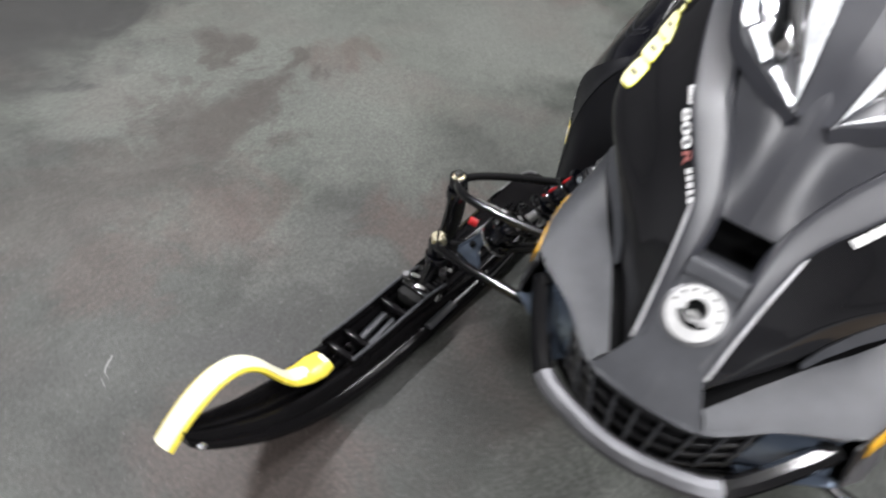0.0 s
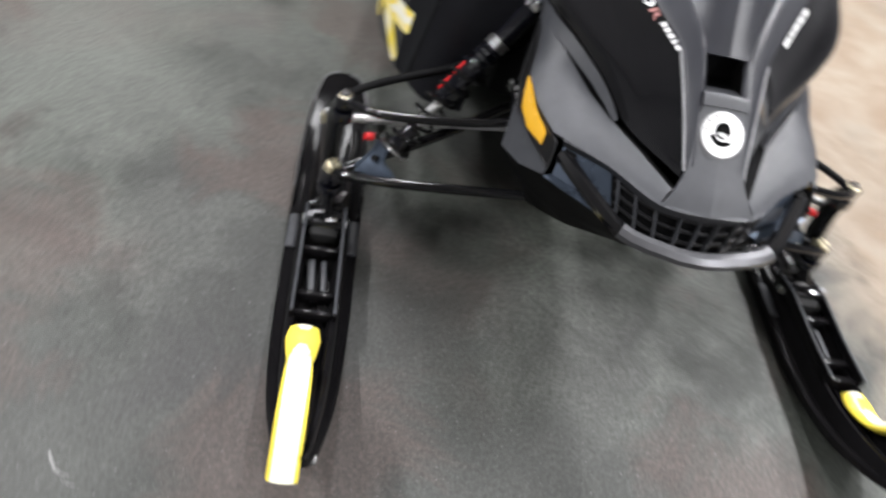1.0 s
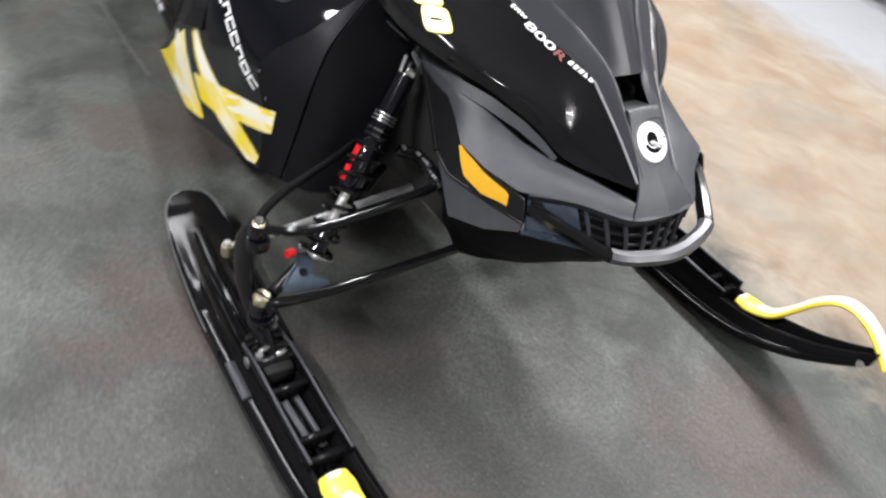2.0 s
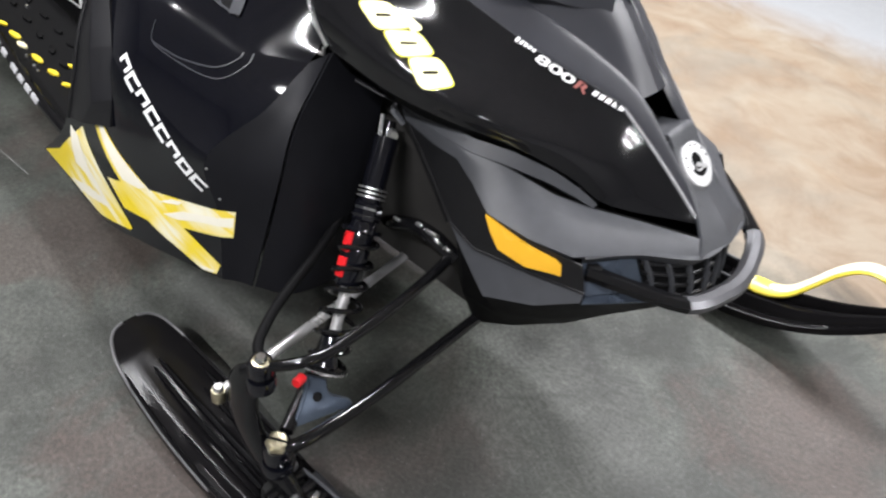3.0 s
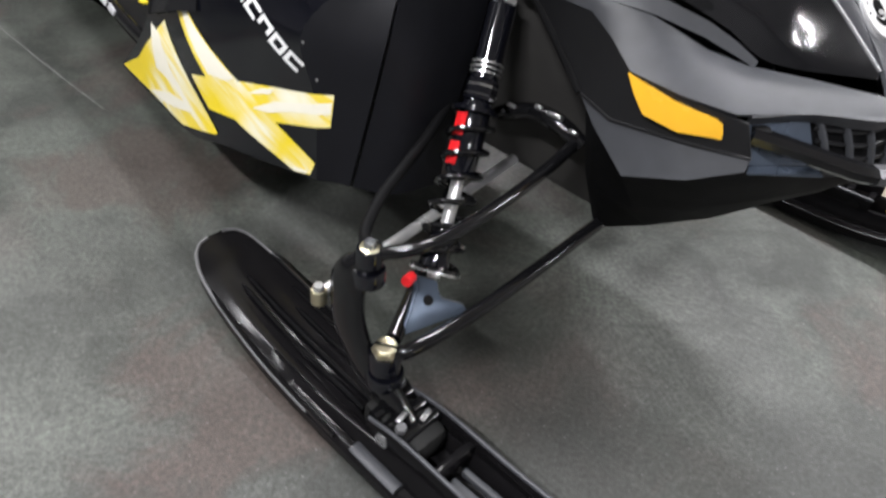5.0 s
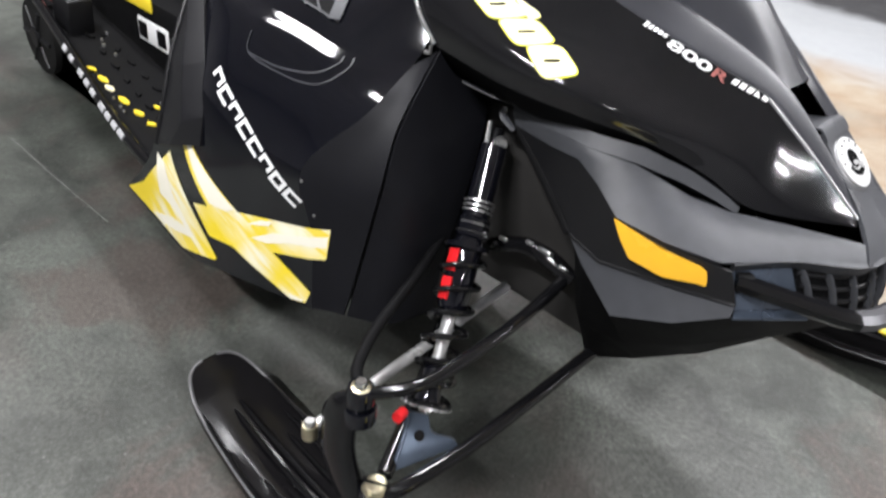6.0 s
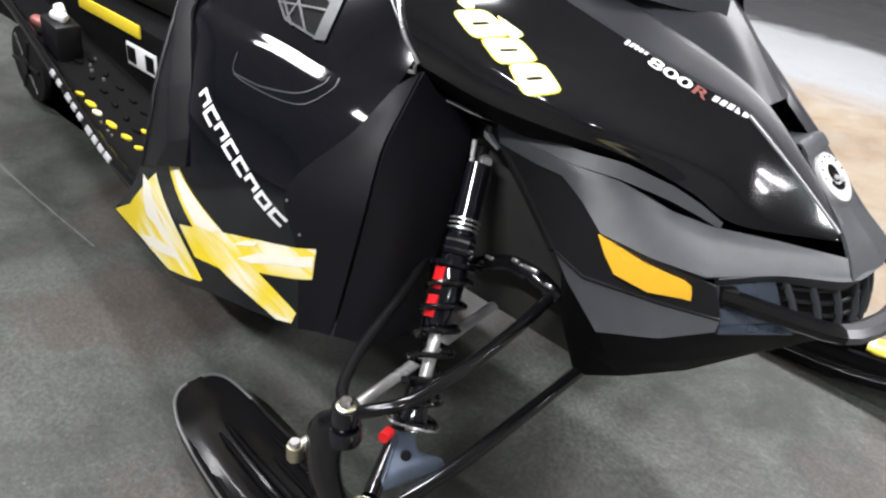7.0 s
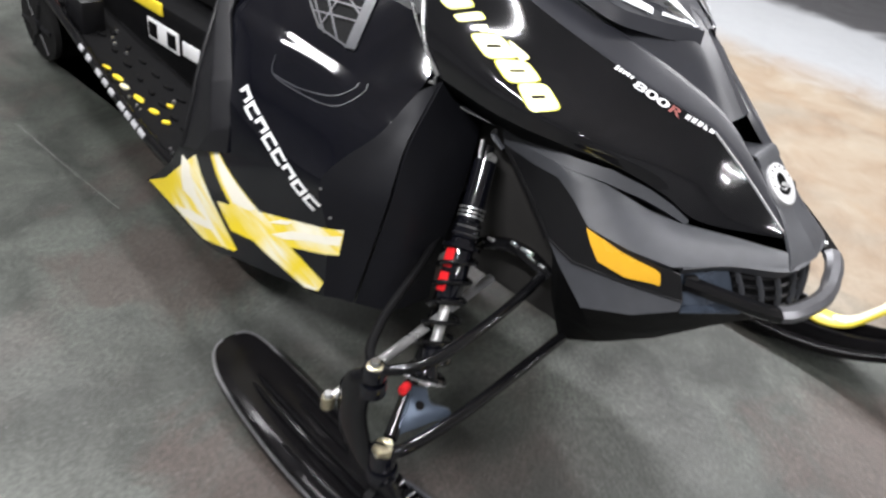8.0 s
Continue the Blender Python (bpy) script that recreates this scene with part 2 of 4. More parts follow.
    base = mix(remap(edge.outputs[0], 3.75, 3.95, 0, 1), base, (0.03, 0.03, 0.032))
    base = mix(remap(fine.outputs["Fac"], 0.45, 0.62, 0.0, 0.16), base, (0.05, 0.045, 0.04))
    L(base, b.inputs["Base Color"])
    L(remap(mid.outputs["Fac"], 0.3, 0.7, 0.62, 0.42), b.inputs["Roughness"])
    bp = N("ShaderNodeBump")
    bp.inputs["Strength"].default_value, bp.inputs["Distance"].default_value = 0.5, 0.003
    L(fine.outputs["Fac"], bp.inputs["Height"])
    L(bp.outputs["Normal"], b.inputs["Normal"])
    return m


FLOOR = floor_material()
SCRATCH = surface("pale_scuff", (0.20, 0.20, 0.195), 0.8, var=0.4)
WALL = surface("painted_wall", (0.34, 0.34, 0.35), 0.7, scale=3)
CEILING = surface("ceiling_board", (0.72, 0.72, 0.72), 0.8, scale=3)


# ---- mesh helpers ----
def mesh_of(name, bm, material, smooth=True, sharp=38):
    me = bpy.data.meshes.new(name)
    bmesh.ops.recalc_face_normals(bm, faces=bm.faces)
    bm.to_mesh(me)
    bm.free()
    me.materials.append(material)
    if smooth:
        me.polygons.foreach_set("use_smooth", [True] * len(me.polygons))
        me.set_sharp_from_angle(angle=radians(sharp))
    return me


def part(name, bm, material, parent=None, label="", sharp=38):
    ob = new(name, mesh_of(name, bm, material, sharp=sharp))
    if parent is not None:
        ob.parent = parent
    if label:
        tagged(ob, label)
    return ob


def box(bm, size, m, bevel=0.0):
    r = bmesh.ops.create_cube(bm, size=1.0, matrix=m @ Matrix.Diagonal((*size, 1)))
    if bevel:
        edges = list({e for v in r["verts"] for e in v.link_edges})
        bmesh.ops.bevel(bm, geom=edges, offset=bevel, segments=2, affect="EDGES", profile=0.5)
    return bm


def catmull(pts, n):
    """n points along a smooth curve through the given ones."""
    p = np.array(pts, float)
    k = len(p)
    if k == 2:
        u = np.linspace(0, 1, n)[:, None]
        return p[0] * (1 - u) + p[1] * u
    out = []
    for s in np.linspace(0, k - 1, n):
        i = min(int(s), k - 2)
        u = s - i
        a, b, c, d = p[max(i - 1, 0)], p[i], p[i + 1], p[min(i + 2, k - 1)]
        if i == 0:
            a = 2 * b - c
        if i == k - 2:
            d = 2 * c - b
        out.append(0.5 * (2 * b + (c - a) * u + (2 * a - 5 * b + 4 * c - d) * u * u + (3 * b - a - 3 * c + d) * u ** 3))
    return np.array(out)


def grid_faces(bm, rings, close=False, cap=False):
    vs = [[bm.verts.new(p) for p in r] for r in rings]
    for a, b in zip(vs, vs[1:]):
        n = len(a)
        for i in range(n if close else n - 1):
            j = (i + 1) % n
            bm.faces.new((a[i], a[j], b[j], b[i]))
    if cap:
        bm.faces.new(vs[0])
        bm.faces.new(vs[-1][::-1])
    return vs


def patch(rows, nu=24, nv=16, thick=0.004, side=1, smooth=True, crease=0.0):
    """A curved shell through rows of (x, w, z); w is the distance from the middle plane, side -1 is the machine's right."""
    bm = bmesh.new()
    if smooth:
        lines = [catmull(r, nu) for r in rows]
        cols = [catmull([l[i] for l in lines], nv) for i in range(nu)]
    else:
        cols = [[r[i] for r in rows] for i in range(len(rows[0]))]
    grid_faces(bm, [[(x, side * w, z) for x, w, z in c] for c in cols])
    bmesh.ops.recalc_face_normals(bm, faces=bm.faces)
    mid = sum((f.normal * f.calc_area() for f in bm.faces), Vector())
    if mid.dot(Vector((0.25, side, 0.5))) < 0:
        bmesh.ops.reverse_faces(bm, faces=bm.faces)
    if crease:
        folds = [e for e in bm.edges if len(e.link_faces) == 2 and e.calc_face_angle() > radians(9)]
        bmesh.ops.bevel(bm, geom=folds, offset=crease, segments=2, affect="EDGES", profile=0.5)
    if thick:
        bmesh.ops.solidify(bm, geom=list(bm.faces), thickness=thick)
    return bm


def sweep(pts, radius, n=24, sides=12, flat=1.0, up=(0, 0, 1), steps=True, turn=0.0):
    """A tube of round or flattened section along a smooth path. radius: a number or one for each given point."""
    line = catmull(pts, n) if steps else np.array(pts, float)
    rad = np.interp(np.linspace(0, 1, len(line)), np.linspace(0, 1, len(pts)), radius if hasattr(radius, "__len__") else [radius] * len(pts))
    bm = bmesh.new()
    rings = []
    for i, p in enumerate(line):
        d = Vector(line[min(i + 1, len(line) - 1)] - line[max(i - 1, 0)]).normalized()
        a = d.cross(Vector(up))
        if a.length < 1e-4:
            a = d.cross(Vector((1, 0, 0)))
        a.normalize()
        b = a.cross(d)
        rings.append([Vector(p) + float(rad[i]) * (math.cos(q) * a + flat * math.sin(q) * b) for q in (radians(turn) + 2 * math.pi * k / sides for k in range(sides))])
    grid_faces(bm, rings, close=True, cap=True)
    return bm


def disc(bm, centre, normal, r, depth, sides=32, bevel=0.15):
    """A turned button: a short cylinder with a rounded rim, on centre, rising along normal."""
    n = Vector(normal).normalized()
    a = n.orthogonal().normalized()
    b = n.cross(a)
    prof = [(r, 0), (r, depth * (1 - bevel)), (r * (1 - bevel * 0.5), depth), (0.0001, depth)]
    rings = [[Vector(centre) + rr * (math.cos(q) * a + math.sin(q) * b) + h * n for q in (2 * math.pi * k / sides for k in range(sides))] for rr, h in prof]
    grid_faces(bm, rings, close=True, cap=True)
    return bm


# ---- setting ----
def slab(name, size, at, material, label):
    bm = box(bmesh.new(), size, pose(*at))
    ob = part(name, bm, material)
    return tagged(ob, label, kind="structure")


slab("floor", (14, 14, 0.1), (0, 0, -0.05), FLOOR, "stained grey concrete floor with painted light and shade and a paler tan area")
slab("ceiling", (14, 14, 0.1), (0, 0, 3.3), CEILING, "plain pale ceiling board")
slab("wall_north", (14, 0.15, 3.25), (0, 7.05, 1.625), WALL, "plain pale painted wall")
slab("wall_south", (14, 0.15, 3.25), (0, -7.05, 1.625), WALL, "plain pale painted wall")
slab("wall_east", (0.15, 13.9, 3.25), (7.05, 0, 1.625), WALL, "plain pale painted wall")
slab("wall_west", (0.15, 13.9, 3.25), (-7.05, 0, 1.625), WALL, "plain pale painted wall")

def scratch(pts, wide, label):
    bm = bmesh.new()
    line = catmull([(x, y, 0.0012) for x, y in pts], 30)
    rng = random.Random(3)
    grid_faces(bm, [[(x, y - wide * rng.uniform(0.3, 1), z), (x, y + wide * rng.uniform(0.3, 1), z)] for x, y, z in line])
    return tagged(part("floor_scratch", bm, SCRATCH), label, kind="structure")


scratch([(-1.58, -0.445), (-1.30, -0.44), (-1.05, -0.43)], 0.0016, "thin pale scratch in the concrete floor")
scratch([(0.555, -0.915), (0.585, -0.895), (0.592, -0.875)], 0.004, "short pale scuff on the concrete floor")
scratch([(0.600, -0.885), (0.607, -0.862)], 0.003, "short pale scuff on the concrete floor")

# ---- the snowmobile ----
sled = tagged(new("snowmobile"), "black and yellow snowmobile with grey plastic nose on the concrete floor", "snowmobile")


def ski(s):
    """A ski with its yellow loop, runner and saddle."""
    W = 0.543
    stations = [(-0.410, 0.014, 0.089, 0.0), (-0.404, 0.034, 0.086, 0.0), (-0.384, 0.051, 0.077, 0.0), (-0.335, 0.064, 0.057, 0.0), (-0.200, 0.074, 0.028, 0.05), (-0.060, 0.075, 0.014, 0.35),
                (0.120, 0.073, 0.012, 1), (0.280, 0.070, 0.020, 1), (0.400, 0.064, 0.045, 0.9), (0.492, 0.054, 0.085, 0.75), (0.560, 0.042, 0.130, 0.6), (0.612, 0.030, 0.172, 0.5), (0.633, 0.018, 0.192, 0.4)]
    prof = [(-1, 0.0), (-1, 0.016), (-0.93, 0.02), (-0.74, 0.022), (-0.66, 0.050), (-0.60, 0.055), (-0.48, 0.055), (-0.42, 0.05), (-0.36, 0.026), (-0.1, 0.024), (-0.05, 0.036), (0.05, 0.036), (0.1, 0.024),
            (0.36, 0.026), (0.42, 0.05), (0.48, 0.055), (0.60, 0.055), (0.66, 0.050), (0.74, 0.022), (0.93, 0.02), (1, 0.016), (1, 0.0), (0.3, -0.004), (-0.3, -0.004)]
    line = catmull([(a, b, c) for a, b, c, _ in stations], 60)
    rise = np.interp(line[:, 0], [q[0] for q in stations], [q[3] for q in stations])
    bm = bmesh.new()
    grid_faces(bm, [[(x, s * W + u * hw, zb + (0.02 + (h - 0.02) * r if h > 0.02 else h)) for u, h in prof] for (x, hw, zb), r in zip(line, rise)], close=True, cap=True)
    body = part("ski", bm, SKI, sled, "glossy black plastic ski with raised ribs")
    loop = [(0.326, 0.083), (0.350, 0.085), (0.382, 0.093), (0.414, 0.114), (0.444, 0.160), (0.474, 0.213), (0.508, 0.248), (0.545, 0.257), (0.585, 0.246), (0.622, 0.223), (0.656, 0.194)]
    lean = lambda x: s * (W + 0.010 + 0.004 * max(0.0, (x - 0.33) / 0.32))
    wide = [0.026, 0.031, 0.027, 0.022, 0.019, 0.019, 0.020, 0.021, 0.022, 0.022, 0.022]
    part("ski_loop", sweep([(x, lean(x), z) for x, z in loop], wide, 50, 16, 0.42, up=(0, 0, 1)), LOOP, body, "bright yellow plastic ski loop")
    # rib along the loop, its blown-out highlight put into a pale colour
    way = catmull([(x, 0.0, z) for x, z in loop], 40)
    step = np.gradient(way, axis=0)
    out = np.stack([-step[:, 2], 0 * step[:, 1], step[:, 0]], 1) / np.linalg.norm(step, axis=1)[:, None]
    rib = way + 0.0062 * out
    part("loop_rib", sweep([(x, lean(x), z) for x, _, z in rib], 0.0165, 40, 12, 0.34, steps=False), LITLOOP, body, "pale rib along the ski loop, its highlight painted")
    part("runner", sweep([(x, s * W, z) for x, z in ((-0.25, 0.02), (-0.1, 0.006), (0.2, 0.006), (0.34, 0.022))], 0.006, 20, 8), SILVER, body)
    for side in (-1, 1):
        y = s * W + side * 0.0385
        wall = [(0.015, y, 0.060), (0.08, y, 0.072), (0.20, y, 0.072), (0.30, y, 0.078)]
        part("pocket_wall", sweep(wall, 0.024, 20, 10, 0.17, up=(0, 1, 0)), SKI, body)
        # lip in lighter grey to imitate the highlight along the wall's top
        part("wall_lip", sweep([(x, yy, z + 0.022) for x, yy, z in wall], 0.0032, 20, 8), MATTE, body)
        # grey strip stands in for a reflection on the outer flange
        part("flange_sheen", sweep([(0.012, s * W + side * 0.062, 0.038), (0.10, s * W + side * 0.062, 0.036)], 0.010, 2, 8, 0.4), MATTE, body)
        bm = bmesh.new()
        box(bm, (0.022, 0.005, 0.050), pose(0.262, s * W + side * 0.043, 0.066, 0, 35, 0), 0.002)
        part("brace", bm, SKI, body)
    for x in (0.135, 0.245, 0.288):
        bm = bmesh.new()
        box(bm, (0.014, 0.072, 0.030), pose(x, s * W, 0.070), 0.004)
        part("cross_rib", bm, SKI, body)
    for side, wide in ((-1, 0.014), (1, 0.010)):
        bm = bmesh.new()
        box(bm, (0.085, wide, 0.012), pose(0.19, s * W + side * 0.012, 0.056, 0, 3, 4), 0.003)
        part("pocket_plate", bm, MATTE, body)
    for u, x0, r in ((-0.93, -0.33, 0.0035), (-0.62, -0.19, 0.003), (-0.22, -0.315, 0.0042), (0.02, -0.325, 0.0042), (0.40, -0.235, 0.0035), (0.70, -0.27, 0.003), (0.93, -0.34, 0.0035)):
        xs = np.linspace(x0, -0.02, 14)
        rail = [(x, s * W + u * np.interp(x, line[:, 0], line[:, 1]), np.interp(x, line[:, 0], line[:, 2]) + 0.0205 + (0.010 * min(1, (x - x0) / 0.25) if abs(u) < 0.9 else 0)) for x in xs]
        part("ridge", sweep(rail, [r * 0.4] + [r * 1.15] * 13, 14, 8, 1.6, steps=False), STEEL, body)
    for side in (-1, 1):
        edge = [(x, s * W + side * hw * 0.97, zb + 0.0185) for (x, hw, zb) in line if x < -0.05]
        part("rim", sweep(edge, 0.0030, len(edge), 8, steps=False), RIM, body)
    bm = bmesh.new()
    disc(bm, (0.618, s * W - 0.030, 0.187), (0, 1, 0), 0.008, 0.060, 16)
    part("bolt", bm, SILVER, body)
    return body


for s in (-1, 1):
    ski(s)


def suspension(s):
    W = 0.543
    P = lambda x, w, z: (x, s * w, z)
    # spindle: a forged blade from the upper joint down to the saddle
    leg = part("spindle", sweep([P(-0.045, 0.545, 0.298), P(-0.063, 0.553, 0.262), P(-0.060, 0.556, 0.20), P(-0.033, 0.553, 0.14), P(0.012, 0.545, 0.095), P(0.05, 0.543, 0.062)],
                                [0.018, 0.029, 0.030, 0.029, 0.030, 0.03], 30, 14, 0.55, up=(0, 1, 0)), STEEL, sled, "black forged steel spindle")
    bm = bmesh.new()
    box(bm, (0.11, 0.062, 0.045), pose(0.045, s * W, 0.062), 0.012)
    part("saddle", bm, RUBBER, leg)
    for x in (0.018, 0.044, 0.070):
        bm = bmesh.new()
        disc(bm, P(x, W - 0.034, 0.082), (0, s, 0), 0.010, 0.068, 14)
        part("saddle_rib", bm, STEEL, leg)
    for dx, dy in ((-0.022, -0.022), (0.035, 0.030)):
        bm = bmesh.new()
        disc(bm, P(0.03 + dx, W + dy, 0.098), (0.2, 0, 1), 0.008, 0.010, 6)
        part("saddle_bolt", bm, RIM, leg)
    # small silver pieces added to imitate glints on the saddle
    for x, dy, z, tilt in ((0.070, 0.012, 0.098, 10), (0.052, -0.014, 0.100, -15), (-0.004, 0.026, 0.104, 25)):
        bm = bmesh.new()
        box(bm, (0.008, 0.022, 0.004), pose(x, s * W + dy, z, 0, tilt, 12), 0.001)
        part("saddle_glint", bm, SILVER, leg)
    bm = bmesh.new()
    disc(bm, P(0.045, W + 0.045, 0.066), (0, -s, 0), 0.011, 0.09, 16)
    part("pivot_bolt", bm, SILVER, leg)
    bm = bmesh.new()
    disc(bm, P(0.0, 0.544, 0.145), (0, 0, 1), 0.022, 0.03)
    disc(bm, P(0.0, 0.544, 0.120), (0.1, 0, 1), 0.026, 0.02)
    part("lower_joint_boot", bm, GLOSS, leg)
    bm = bmesh.new()
    disc(bm, P(0.0, 0.544, 0.172), (0.15, s * 0.1, 1), 0.0185, 0.012, 6, 0.25)
    nut = part("lower_joint_nut", bm, BRASS, leg, "dull yellow zinc nut")
    bm = bmesh.new()
    disc(bm, P(0.0018, 0.5452, 0.184), (0.15, s * 0.1, 1), 0.0145, 0.006, 20, 0.3)
    part("collar", bm, BRASS, nut)
    bm = bmesh.new()
    box(bm, (0.030, 0.004, 0.003), pose(0.0028, s * 0.5458, 0.1898, 0, 8, 35), 0.0008)
    part("slot", bm, DARK, nut)
    bm = bmesh.new()
    disc(bm, P(-0.040, 0.541, 0.3225), (0, 0, 1), 0.0128, 0.003, 24, 0.4)
    part("gold_ring", bm, BRASS, leg)
    bm = bmesh.new()
    disc(bm, P(-0.040, 0.541, 0.300), (0, 0, 1), 0.0175, 0.024)
    disc(bm, P(-0.040, 0.541, 0.270), (0, 0, 1), 0.021, 0.022)
    part("upper_joint_boot", bm, GLOSS, leg)
    bm = bmesh.new()
    disc(bm, P(-0.040, 0.541, 0.324), (0, 0, 1), 0.0085, 0.010, 24, 0.5)
    part("upper_joint_cap", bm, CHROME, leg)
    # arms
    part("lower_arm", sweep([P(0.008, 0.540, 0.172), P(0.027, 0.515, 0.184), P(0.047, 0.40, 0.204), P(0.060, 0.20, 0.235), P(0.062, 0.165, 0.241)], 0.0102, 28, 14), STEEL, sled)
    part("lower_arm", sweep([P(-0.01, 0.52, 0.172), P(-0.10, 0.35, 0.21), P(-0.20, 0.19, 0.25)], 0.0115, 20, 12), STEEL, sled)
    part("upper_arm", sweep([P(-0.034, 0.537, 0.314), P(-0.012, 0.520, 0.324), P(0.008, 0.495, 0.333), P(0.018, 0.45, 0.339), P(0.023, 0.36, 0.352), P(0.023, 0.28, 0.366), P(0.019, 0.215, 0.381)], 0.0086, 36, 12), STEEL, sled)
    part("upper_arm", sweep([P(-0.044, 0.537, 0.314), P(-0.070, 0.523, 0.314), P(-0.090, 0.495, 0.319), P(-0.110, 0.45, 0.329), P(-0.135, 0.36, 0.354), P(-0.162, 0.28, 0.381), P(-0.190, 0.19, 0.411)], 0.0080, 36, 12), DARK, sled)
    rod = part("tie_rod", sweep([P(-0.103, 0.572, 0.2155), P(-0.104, 0.325, 0.249)], 0.0085, 2, 14), ROD, sled, "bare aluminium tie rod")
    # inner half of the rod, its shade put into a duller grey
    part("rod_inner_half", sweep([P(-0.104, 0.326, 0.249), P(-0.105, 0.175, 0.270)], 0.0080, 2, 14), EDGE, rod, "inner half of the tie rod, greyed for shade")
    bm = bmesh.new()
    disc(bm, P(-0.103, 0.570, 0.226), (0, 0, 1), 0.008, 0.008, 14, 0.4)
    part("end_ball", bm, SILVER, rod)
    bm = bmesh.new()
    disc(bm, P(-0.103, 0.570, 0.204), (0, 0, 1), 0.011, 0.022, 12)
    part("rod_end", bm, BRASS, rod)
    # shock
    top, low = Vector(P(-0.138, 0.224, 0.526)), Vector(P(-0.022, 0.443, 0.213))
    ax = (low - top).normalized()
    at = lambda u: tuple(top.lerp(low, u))
    shock = part("shock_absorber", sweep([at(0.03), at(0.30)], 0.0190, 2, 24), GLOSS, sled, "black shock absorber with open coil spring")
    part("shaft", sweep([at(0.60), at(0.97)], 0.0090, 2, 16), ROD, shock, "bright chrome shaft")
    part("bump_stop", sweep([at(0.80), at(0.815), at(0.90), at(0.93)], [0.012, 0.0155, 0.0155, 0.019], 4, 20, steps=False), GLOSS, shock)
    part("damper_body", sweep([at(0.36), at(0.375), at(0.60), at(0.615)], [0.019, 0.0212, 0.0212, 0.018], 4, 24, steps=False), GLOSS, shock)
    for u in (0.228, 0.245, 0.262):
        part("adjuster_ring", sweep([at(u), at(u + 0.006)], 0.0222, 2, 24), SILVER, shock)
    part("collar", sweep([at(0.285), at(0.292), at(0.355), at(0.362)], [0.0195, 0.0225, 0.0225, 0.0195], 4, 8, steps=False), GLOSS, shock)
    for u in (0.305, 0.335):
        part("collar_notch", sweep([at(u), at(u + 0.008)], 0.0228, 2, 8), CHROME if u < 0.32 else SATIN, shock)
    part("spring_seat", sweep([at(0.385), at(0.40)], 0.031, 2, 24), GLOSS, shock)
    part("spring_seat", sweep([at(0.93), at(0.945)], 0.035, 2, 24), STEEL, shock)
    part("seat_rim", sweep([at(0.943), at(0.951)], 0.0355, 2, 24), SILVER, shock)
    a = ax.orthogonal().normalized()
    b = ax.cross(a)
    turns, n = 6.5, 180
    coil = [top + ax * (low - top).length * (0.395 + 0.535 * i / n) + 0.029 * (math.cos(6.2832 * turns * i / n) * a + math.sin(6.2832 * turns * i / n) * b) for i in range(n + 1)]
    part("spring", sweep([tuple(c) for c in coil], 0.0042, n + 1, 8, steps=False, up=tuple(ax)), STEEL, shock)
    bm = bmesh.new()
    disc(bm, tuple(Vector(at(0.0)) + Vector((0.008, s * 0.002, 0))), (0.8, s * 0.5, 0.1), 0.008, 0.012, 16)
    part("top_bolt", bm, SILVER, shock)
    bm = bmesh.new()
    disc(bm, tuple(Vector(at(0.03))), -ax, 0.0095, 0.026, 16)
    part("top_eye", bm, STEEL, shock)
    part("clevis", sweep([tuple(Vector(at(0.03)) + Vector((-0.004, s * 0.013, 0.004))), tuple(Vector(at(-0.04)) + Vector((-0.008, s * 0.012, 0.010)))], 0.0035, 2, 8), SILVER, shock)
    bm = bmesh.new()
    disc(bm, P(-0.028, 0.476, 0.246), (0.3, s * 1, 0.2), 0.0078, 0.017, 16)
    part("adjuster_knob", bm, RED, shock, "red plastic adjuster knob")
    # bracket from the lower arm up to the shock
    bm = patch([[(-0.034, 0.464, 0.236), (-0.010, 0.446, 0.233)], [(-0.024, 0.470, 0.216), (0.004, 0.449, 0.213)], [(-0.014, 0.490, 0.192), (0.024, 0.430, 0.205)], [(-0.008, 0.505, 0.170), (0.032, 0.425, 0.194)]], 8, 12, 0.006, s)
    plate = part("shock_bracket", bm, BLUEGREY, sled, "blue grey metal bracket")
    part("bracket_edge", sweep([P(-0.034, 0.465, 0.236), P(-0.024, 0.472, 0.216), P(-0.008, 0.508, 0.170)], 0.003, 10, 8), BLUEGREY, plate)
    bm = bmesh.new()
    disc(bm, P(-0.006, 0.464, 0.212), (0.5, s * 0.55, 0.5), 0.007, 0.006, 16)
    part("bolt", bm, DARK, plate)
    # red maker's marks on the damper body, plain blocks
    out = (Vector((-0.30, s * 0.9, 0.35)) - ax * ax.dot(Vector((-0.30, s * 0.9, 0.35)))).normalized()
    for u in (0.447, 0.545):
        bm = bmesh.new()
        turn = Matrix((ax, out.cross(ax), out)).transposed().to_4x4()
        box(bm, (0.031, 0.020, 0.004), Matrix.Translation(Vector(at(u)) + 0.0203 * out) @ turn, 0.001)
        part("red_mark", bm, RED, shock)


for s in (-1, 1):
    suspension(s)


from mathutils.bvhtree import BVHTree


def tree_of(target):
    """A search tree over one panel or several."""
    co, faces = [], []
    for ob in target if isinstance(target, tuple) else (target,):
        base = len(co)
        co += [w.co.copy() for w in ob.data.vertices]
        faces += [[base + k for k in p.vertices] for p in ob.data.polygons]
    return BVHTree.FromPolygons(co, faces)


